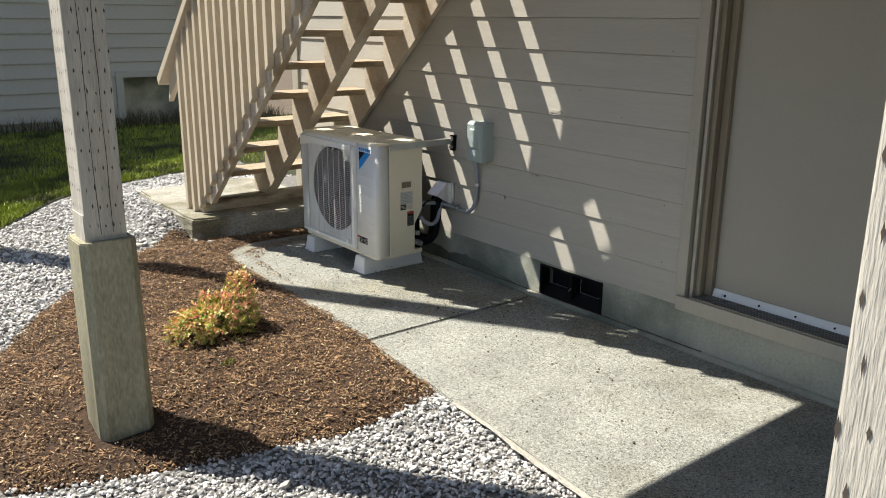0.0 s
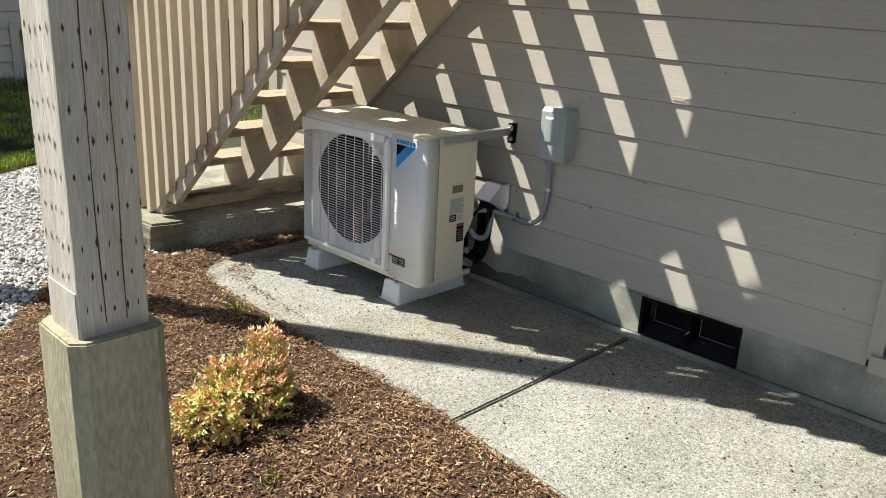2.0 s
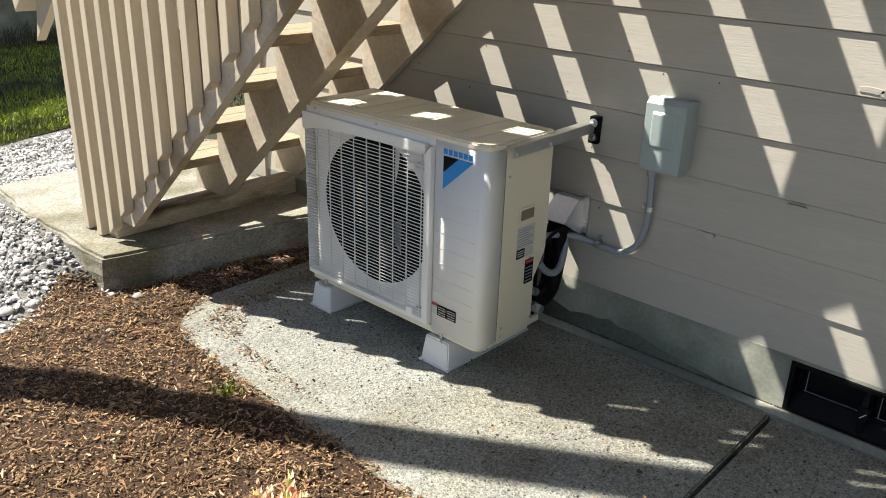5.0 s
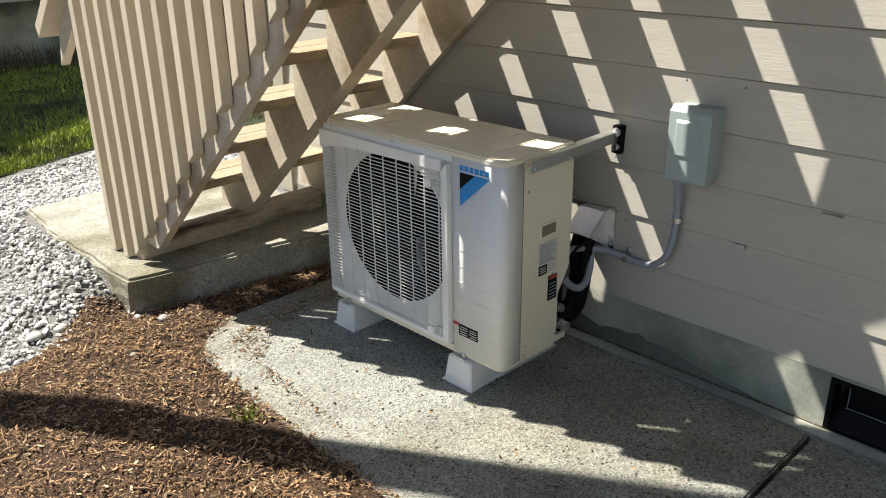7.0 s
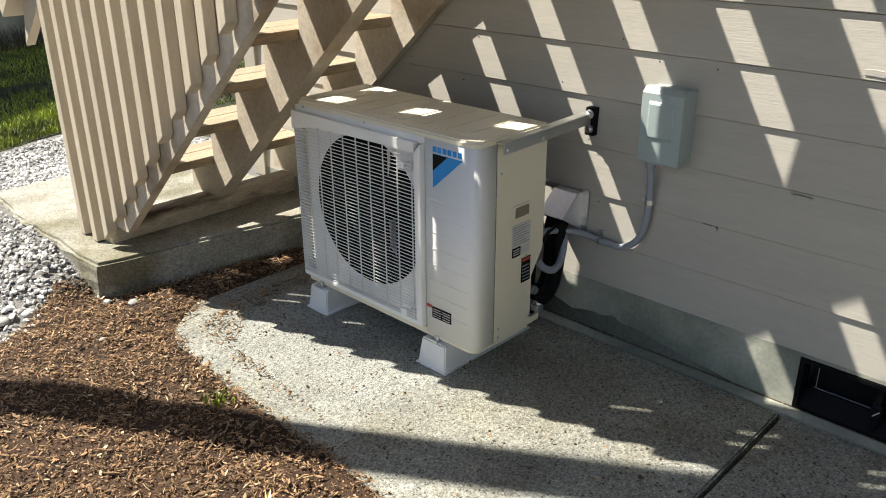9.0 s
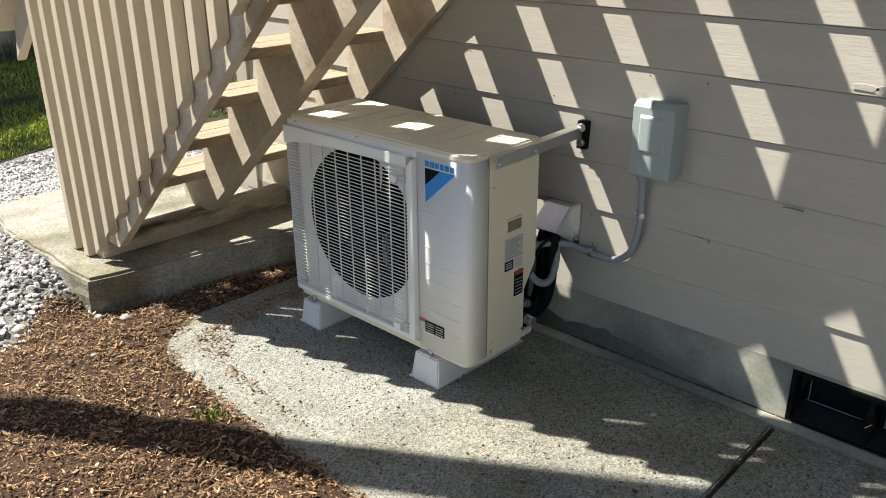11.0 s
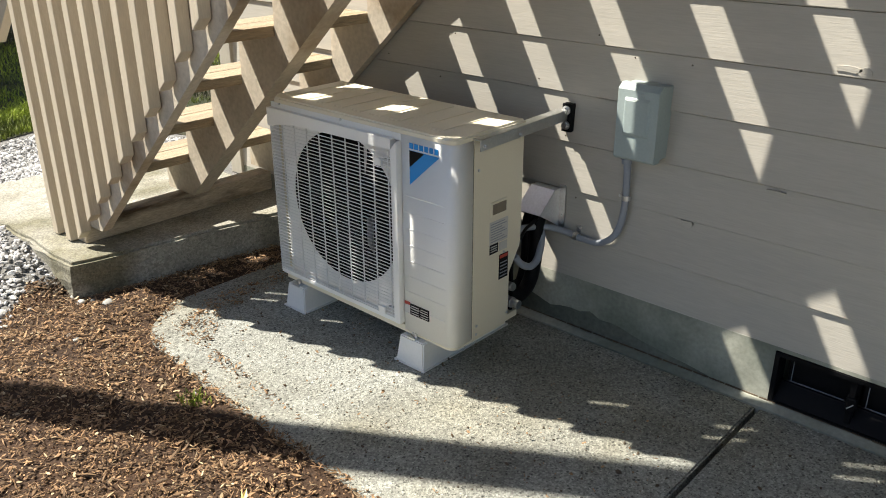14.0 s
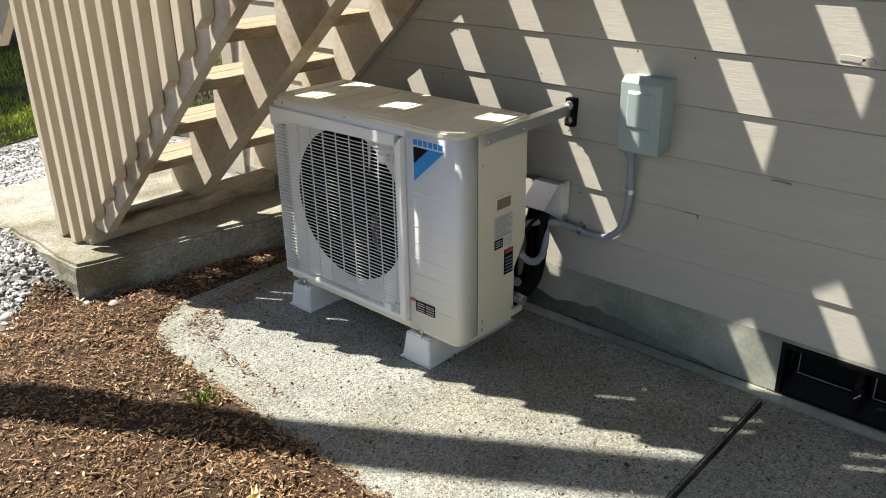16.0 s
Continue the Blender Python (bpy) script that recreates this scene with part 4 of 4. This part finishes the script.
# unseen gable, its pitch and height set to cast the lawn's slanted shade edge
bm = bmesh.new()
prism(bm, [(5.4, 1.36), (-4.2, 9.5), (-13.5, 1.36), (-13.5, 1.5), (-4.2, 9.64), (5.4, 1.5)], 1, NY - 0.42, NY + 8)
part("roof", bm, M_ROOF, far, "unseen dark gable roof pitched to shade the lawn")

# ---- loose ground cover ----
rng = np.random.default_rng(7)


def scatter(poly, count, keep=None):
    """Random places inside a polygon."""
    xs, ys = [p[0] for p in poly], [p[1] for p in poly]
    out = []
    while len(out) < count:
        x, y = rng.uniform(min(xs), max(xs)), rng.uniform(min(ys), max(ys))
        if inside(poly, x, y) and (keep is None or keep(x, y)):
            out.append((x, y))
    return out


def icosa():
    t = (1 + 5 ** 0.5) / 2
    v = np.array([(-1, t, 0), (1, t, 0), (-1, -t, 0), (1, -t, 0), (0, -1, t), (0, 1, t), (0, -1, -t), (0, 1, -t), (t, 0, -1), (t, 0, 1), (-t, 0, -1), (-t, 0, 1)]) / (1 + t * t) ** 0.5
    f = np.array([(0, 11, 5), (0, 5, 1), (0, 1, 7), (0, 7, 10), (0, 10, 11), (1, 5, 9), (5, 11, 4), (11, 10, 2), (10, 7, 6), (7, 1, 8), (3, 9, 4), (3, 4, 2), (3, 2, 6), (3, 6, 8), (3, 8, 9), (4, 9, 5), (2, 4, 11), (6, 2, 10), (8, 6, 7), (9, 8, 1)])
    return v, f


def pile(name, places, size, flat, material, height, label, category, sink=0.3):
    """Many small angular stones as one mesh."""
    v0, f0 = icosa()
    verts, faces = [], []
    for i, (x, y) in enumerate(places):
        r = size * math.exp(rng.normal(0, 0.30))
        v = v0 * (1 + rng.uniform(-0.34, 0.34, (12, 1))) * np.array([r, r * rng.uniform(0.55, 0.9), r * flat * rng.uniform(0.7, 1.2)])
        q = np.array(Euler((rng.normal(0, 0.35), rng.normal(0, 0.35), rng.uniform(0, 6.28))).to_matrix())
        v = v @ q.T + np.array([x, y, height(x, y) + r * flat * (1 - sink)])
        faces += (f0 + 12 * i).tolist()
        verts += v.tolist()
    ob = mesh_from(name, verts, faces, material)
    return tagged(ob, label, category, kind="stuff")


def gravel_z(x, y):
    return -0.022 + 0.012 * noise.noise((x * 3, y * 3, 3.1)) - dip(x, y)


def off_mulch(x, y):
    return not inside(MULCH, x + rng.normal(0, 0.025), y + rng.normal(0, 0.025)) and not (1.975 < x < 3.07 and 5.553 - 0.173 * (x - 1.988) < y < 6.76) and x < edge_x(y) + (0 if y < 5.3 else 5)


NEARG = [(0.15, 1.3), (1.84, 1.3), (1.92, 2.72), (1.62, 2.72), (1.38, 2.72), (0.85, 2.90), (0.3, 3.06)]
LEFTG = [(-0.3, 3.2), (0.3, 3.2), (0.55, 4.1), (0.85, 4.65), (1.15, 5.0), (1.45, 5.4), (2.0, 5.6), (2.04, 6.7), (3.4, 6.75), (3.4, 8.3), (2.2, 7.9), (1.6, 7.5), (1.0, 6.7), (0.0, 6.2), (-0.3, 5.0)]
pile("gravel", scatter(NEARG, 15500, off_mulch), 0.0076, 0.62, M_STONE, lambda x, y: gravel_z(x, y) + rng.uniform(-0.003, 0.009), "angular crushed grey gravel beside the walk", "gravel")
pile("gravel", scatter(LEFTG, 25000, off_mulch), 0.0098, 0.62, M_STONE, lambda x, y: gravel_z(x, y) + rng.uniform(-0.003, 0.009), "pale crushed gravel between mulch and lawn", "gravel")


def chips(name, count, poly, lo, hi, material, label, keep=None, lift=0.0):
    """Shredded bark: thin bent slivers as one mesh."""
    verts, faces = [], []
    for i, (x, y) in enumerate(scatter(poly, count, keep)):
        L, w, h = lo + (hi - lo) * rng.random() ** 3, 0.0009 + 0.0040 * rng.random() ** 2, rng.uniform(0.0008, 0.0024)
        bend = rng.normal(0, 0.07) * L
        v = np.array([(-L / 2, -w * 0.4, 0), (-L / 2, w * 0.4, 0), (0, w, bend), (0, -w, bend), (L / 2, w * 0.3, 0), (L / 2, -w * 0.3, 0)])
        v = np.concatenate([v, v + np.array([0, 0, h])])
        q = np.array(Euler((rng.normal(0, 0.5), rng.normal(0, 0.28), rng.uniform(0, 6.28))).to_matrix())
        v = v @ q.T + np.array([x, y, mulch_height(x, y) + 0.004 + abs(rng.normal(0, 0.004)) + lift])
        b = 12 * i
        faces += [tuple(b + k for k in f) for f in ((3, 2, 1, 0), (5, 4, 2, 3), (6, 7, 8, 9), (9, 8, 10, 11), (0, 1, 7, 6), (4, 5, 11, 10), (1, 2, 8, 7), (2, 4, 10, 8), (3, 0, 6, 9), (5, 3, 9, 11))]
        verts += v.tolist()
    tagged(mesh_from(name, verts, faces, material), label, "mulch", kind="stuff")


def no_pier(x, y):
    return not (0.62 < x < 0.88 and 3.04 < y < 3.3) and noise.noise((x * 6, y * 6, 9)) + 0.5 * noise.noise((x * 17, y * 17, 2)) > rng.uniform(-1.1, 0.25)


chips("bark_mulch", 50000, MULCH, 0.004, 0.030, M_CHIP, "dark red-brown shredded bark over the bed", no_pier)
chips("wood_chips", 3000, MULCH, 0.005, 0.028, M_CHIPL, "pale wood slivers in the mulch", no_pier, 0.003)
chips("coarse_bark", 1500, MULCH, 0.024, 0.062, M_CHIP, "larger bark strips lying on the mulch", no_pier, 0.004)
chips("litter", 420, [(2.0, 3.4), (2.75, 3.3), (2.75, 5.3), (2.05, 5.2)], 0.004, 0.016, M_CHIP, "scattered bark crumbs on the concrete walk")
pile("crumbs", scatter([(1.9, 1.8), (2.95, 1.8), (2.95, 5.2), (2.05, 5.2), (1.97, 3.2)], 420), 0.0036, 0.7, M_SOIL, lambda x, y: 0.0, "dark grit and soil crumbs on the walk", "grit")

chips("spill", 900, [(2.03, 4.2), (2.08, 4.2), (2.14, 4.85), (2.30, 5.02), (2.75, 5.08), (2.72, 5.22), (2.34, 5.24), (2.08, 5.1)], 0.006, 0.03, M_CHIP, "bark chips spilled over the rim of the walk")
pile("soil_crumb", scatter([(1.86, 5.68), (2.0, 5.5), (2.12, 5.48), (1.97, 5.72)], 260), 0.006, 0.7, M_SOIL, lambda x, y: gravel_z(x, y) + 0.012, "brown soil crumbs against the landing slab", "soil")

# larger stones by the landing
stones = ((1.734, 5.760, 0.026, 0.70), (1.643, 5.650, 0.034, 0.55), (1.743, 5.652, 0.030, 0.60), (1.829, 5.583, 0.011, 0.80), (1.996, 5.572, 0.020, 0.70), (1.988, 5.500, 0.018, 0.70), (2.056, 5.422, 0.024, 0.50), (2.022, 5.720, 0.026, 0.35), (2.536, 7.366, 0.030, 0.60), (2.086, 6.432, 0.018, 0.80), (2.030, 5.493, 0.009, 0.80), (1.712, 5.533, 0.015, 0.40), (1.825, 5.248, 0.010, 0.60), (1.858, 5.491, 0.008, 0.60), (1.93, 4.62, 0.010, 0.6), (1.83, 5.20, 0.012, 0.7))
for x, y, r, flat in stones:
    bm = bmesh.new()
    r *= 0.8
    bmesh.ops.create_icosphere(bm, subdivisions=2, radius=r)
    off = Vector((x * 31, y * 17, 0))
    for v in bm.verts:
        v.co *= 1 + 0.5 * noise.noise(v.co * (0.9 / r) + off)
        v.co.z *= flat
        v.co.x *= 1.25
    bmesh.ops.rotate(bm, verts=bm.verts, matrix=Matrix.Rotation(x * 40, 3, "Z"))
    base = mulch_height(x, y) if inside(MULCH, x, y) else (0.0 if x > 2 else -0.01)
    bmesh.ops.translate(bm, verts=bm.verts, vec=(x, y, base + r * flat * 0.6))
    for f in bm.faces:
        f.smooth = True
    tagged(part("stone", bm, M_COBBLE), "smooth pale pebble at the edge of the mulch", "stone", "stones by the landing")


# grass
def blades(name, places, lo, hi, material, label, z0):
    verts, faces = [], []
    for i, (x, y) in enumerate(places):
        h, w, a = rng.uniform(lo, hi), rng.uniform(0.002, 0.005), rng.uniform(0, 6.28)
        lx, ly = rng.normal(0, 0.35) * h, rng.normal(0, 0.35) * h
        cx, cy, z = math.cos(a) * w, math.sin(a) * w, z0(x, y)
        verts += [(x - cx, y - cy, z), (x + cx, y + cy, z), (x + cx * 0.7 + lx * 0.4, y + cy * 0.7 + ly * 0.4, z + h * 0.6), (x - cx * 0.7 + lx * 0.4, y - cy * 0.7 + ly * 0.4, z + h * 0.6), (x + lx, y + ly, z + h)]
        faces += [(5 * i, 5 * i + 1, 5 * i + 2, 5 * i + 3), (5 * i + 3, 5 * i + 2, 5 * i + 4)]
    return tagged(mesh_from(name, verts, faces, material), label, "grass", kind="stuff")


def lawn_z(x, y):
    return -0.018 + 0.014 * noise.noise((x * 1.2, y * 1.2, 3.1)) + 0.008 * noise.noise((x * 5, y * 5, 7.7))


blades("grass", scatter([(0.4, 6.45), (1.0, 6.75), (1.6, 7.6), (2.2, 8.0), (3.6, 8.45), (4.5, 8.0), (7.0, 9.5), (7.0, 12.2), (0.6, 12.2), (0.2, 7.5)], 52000), 0.02, 0.055, M_GRASS, "short uneven lawn grass with shade put into its dark patches", lawn_z)
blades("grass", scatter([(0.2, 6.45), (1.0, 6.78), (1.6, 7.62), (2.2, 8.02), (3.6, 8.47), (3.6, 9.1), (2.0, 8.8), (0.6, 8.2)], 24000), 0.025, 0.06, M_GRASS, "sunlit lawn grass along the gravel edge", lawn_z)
blades("weed", scatter([(1.86, 4.55), (1.94, 4.53), (1.95, 4.62), (1.87, 4.63)], 90), 0.01, 0.03, M_GRASS, "small tuft of bright green weed in the mulch", mulch_height)
blades("weed", scatter([(1.22, 3.34), (1.29, 3.32), (1.30, 3.40)], 50), 0.01, 0.025, M_GRASS, "tiny green sprouts in the mulch", mulch_height)

blades("weed", scatter([(1.2, 11.9), (6.0, 11.7), (6.0, 12.6), (3.8, 12.6), (3.6, 12.27), (1.2, 12.27)], 2600), 0.05, 0.26, M_WEED, "dry brown weeds along the neighbouring foundation", lawn_z)

# edging fabric along the walk
bm = bmesh.new()
prev = None
for i in range(26):
    y = 1.45 + 0.042 * i
    x = edge_x(y) - 0.004
    w = 0.018 + 0.016 * noise.noise((y * 6, 1, 0)) + (0.012 if y < 2.1 else 0)
    zz = 0.004 + 0.008 * noise.noise((y * 9, 4, 0))
    row = [bm.verts.new((x, y, 0.004)), bm.verts.new((x - w * 0.5, y, 0.012 + zz)), bm.verts.new((x - w, y + 0.004, 0.002 + zz))]
    if prev:
        for a in range(2):
            bm.faces.new((prev[a], row[a], row[a + 1], prev[a + 1])).smooth = True
    prev = row
bmesh.ops.solidify(bm, geom=bm.faces[:], thickness=0.002)
tagged(part("edging_fabric", bm, M_FABRIC), "ragged white landscape fabric edge along the walk", "fabric")

# ---- the shrub ----
shrub = thing("shrub", (1.36, 3.70, 0.03), "small shrub with coral, gold and green leaves in the mulch", "shrub")
BASE = Vector((1.36, 3.70, mulch_height(1.36, 3.70)))
tips, bm = [], bmesh.new()
rr = random.Random(5)
for i in range(430):
    cx, cy, rad, tall = rr.choice(((-0.12, -0.02, 0.115, 0.14), (0.0, -0.06, 0.12, 0.15), (0.165, 0.06, 0.085, 0.265), (0.03, 0.06, 0.12, 0.18), (0.11, -0.02, 0.095, 0.19)))
    a, e = rr.uniform(0, 6.28), math.asin(rr.uniform(0.02, 1.0))
    lump = 1 + rr.uniform(-0.22, 0.10)
    d = Vector((cx + math.cos(a) * math.cos(e) * rad * lump, cy + math.sin(a) * math.cos(e) * rad * lump, 0.02 + math.sin(e) * tall * lump))
    tip = BASE + d
    tips.append(tip)
    if i % 5 == 0:
        mid = BASE + Vector((d.x * 0.35, d.y * 0.35, d.z * 0.62))
        rod(bm, BASE + Vector((d.x * 0.05, d.y * 0.05, -0.02)), mid, 0.0035, 5, 0.0022)
        rod(bm, mid, tip, 0.0022, 5, 0.0012)
part("branch", bm, M_TWIG, shrub, "thin brown branching stems")["kind"] = "stuff"
sets = {"r": ([], []), "y": ([], []), "g": ([], [])}
for tip in tips:
    out = (tip - BASE - Vector((0, 0, 0.05))).normalized()
    high = min(1, (tip.z - BASE.z) / 0.2)
    for k in range(13):
        u = rr.random()
        kind = "r" if u < 0.12 + 0.42 * high and k < 9 else ("g" if u > 0.93 - 0.35 * (1 - high) or k > 10 else "y")
        V, F = sets[kind]
        a = 2.4 * k + rr.uniform(-0.3, 0.3)
        side = out.orthogonal().normalized()
        side.rotate(Matrix.Rotation(a, 3, out))
        spread = 0.35 + 0.08 * k
        d = (out * (1.0 - 0.055 * k) + side * spread).normalized()
        L, w = rr.uniform(0.018, 0.033), rr.uniform(0.0045, 0.0072)
        p = tip - out * (0.0032 * k)
        c = d.cross(out).normalized() * w
        n_ = c.cross(d).normalized() * w * 0.5
        b = len(V)
        V += [tuple(p), tuple(p + d * L * 0.5 + c + n_), tuple(p + d * L), tuple(p + d * L * 0.5 - c + n_), tuple(p + d * L * 0.5)]
        F += [(b, b + 1, b + 4), (b + 1, b + 2, b + 4), (b + 2, b + 3, b + 4), (b + 3, b, b + 4)]
for kind, m, lab in (("r", M_LEAFR, "coral red young leaves"), ("y", M_LEAFY, "golden yellow leaves"), ("g", M_LEAFG, "green older leaves")):
    tagged(mesh_from("leaf", *sets[kind], m, shrub, lab), kind="stuff")

# ---- small marks on the siding ----
nails = random.Random(3)
for i in range(34):
    zz = LAP0 + LAP * nails.randint(1, 9) + nails.choice((0.02, 0.03, 0.14))
    yy = nails.uniform(2.45, 5.0)
    bm = bmesh.new()
    xx = 3.100 + 0.0088 * (((zz - LAP0) % LAP) / (LAP - 0.009))
    rod(bm, (xx + 0.002, yy, zz), (xx - 0.0006, yy, zz), 0.0028, 7)
    part("nail_head", bm, M_HOLE, house)
for yy, zz, w, h in ((3.60, 0.508, 0.030, 0.014), (3.625, 0.512, 0.018, 0.008), (3.35, 0.672, 0.05, 0.004), (3.22, 1.035, 0.055, 0.012), (3.18, 1.03, 0.03, 0.016)):
    bm = bmesh.new()
    pts = [(yy + w * (0.5 + 0.25 * nails.random()) * math.cos(0.7 * k), zz + h * (0.5 + 0.4 * nails.random()) * math.sin(0.7 * k)) for k in range(9)]
    prism(bm, pts, 0, 3.0975, 3.108)
    part("filler_patch", bm, M_SIDING, house, "rough dab of filler on the siding")
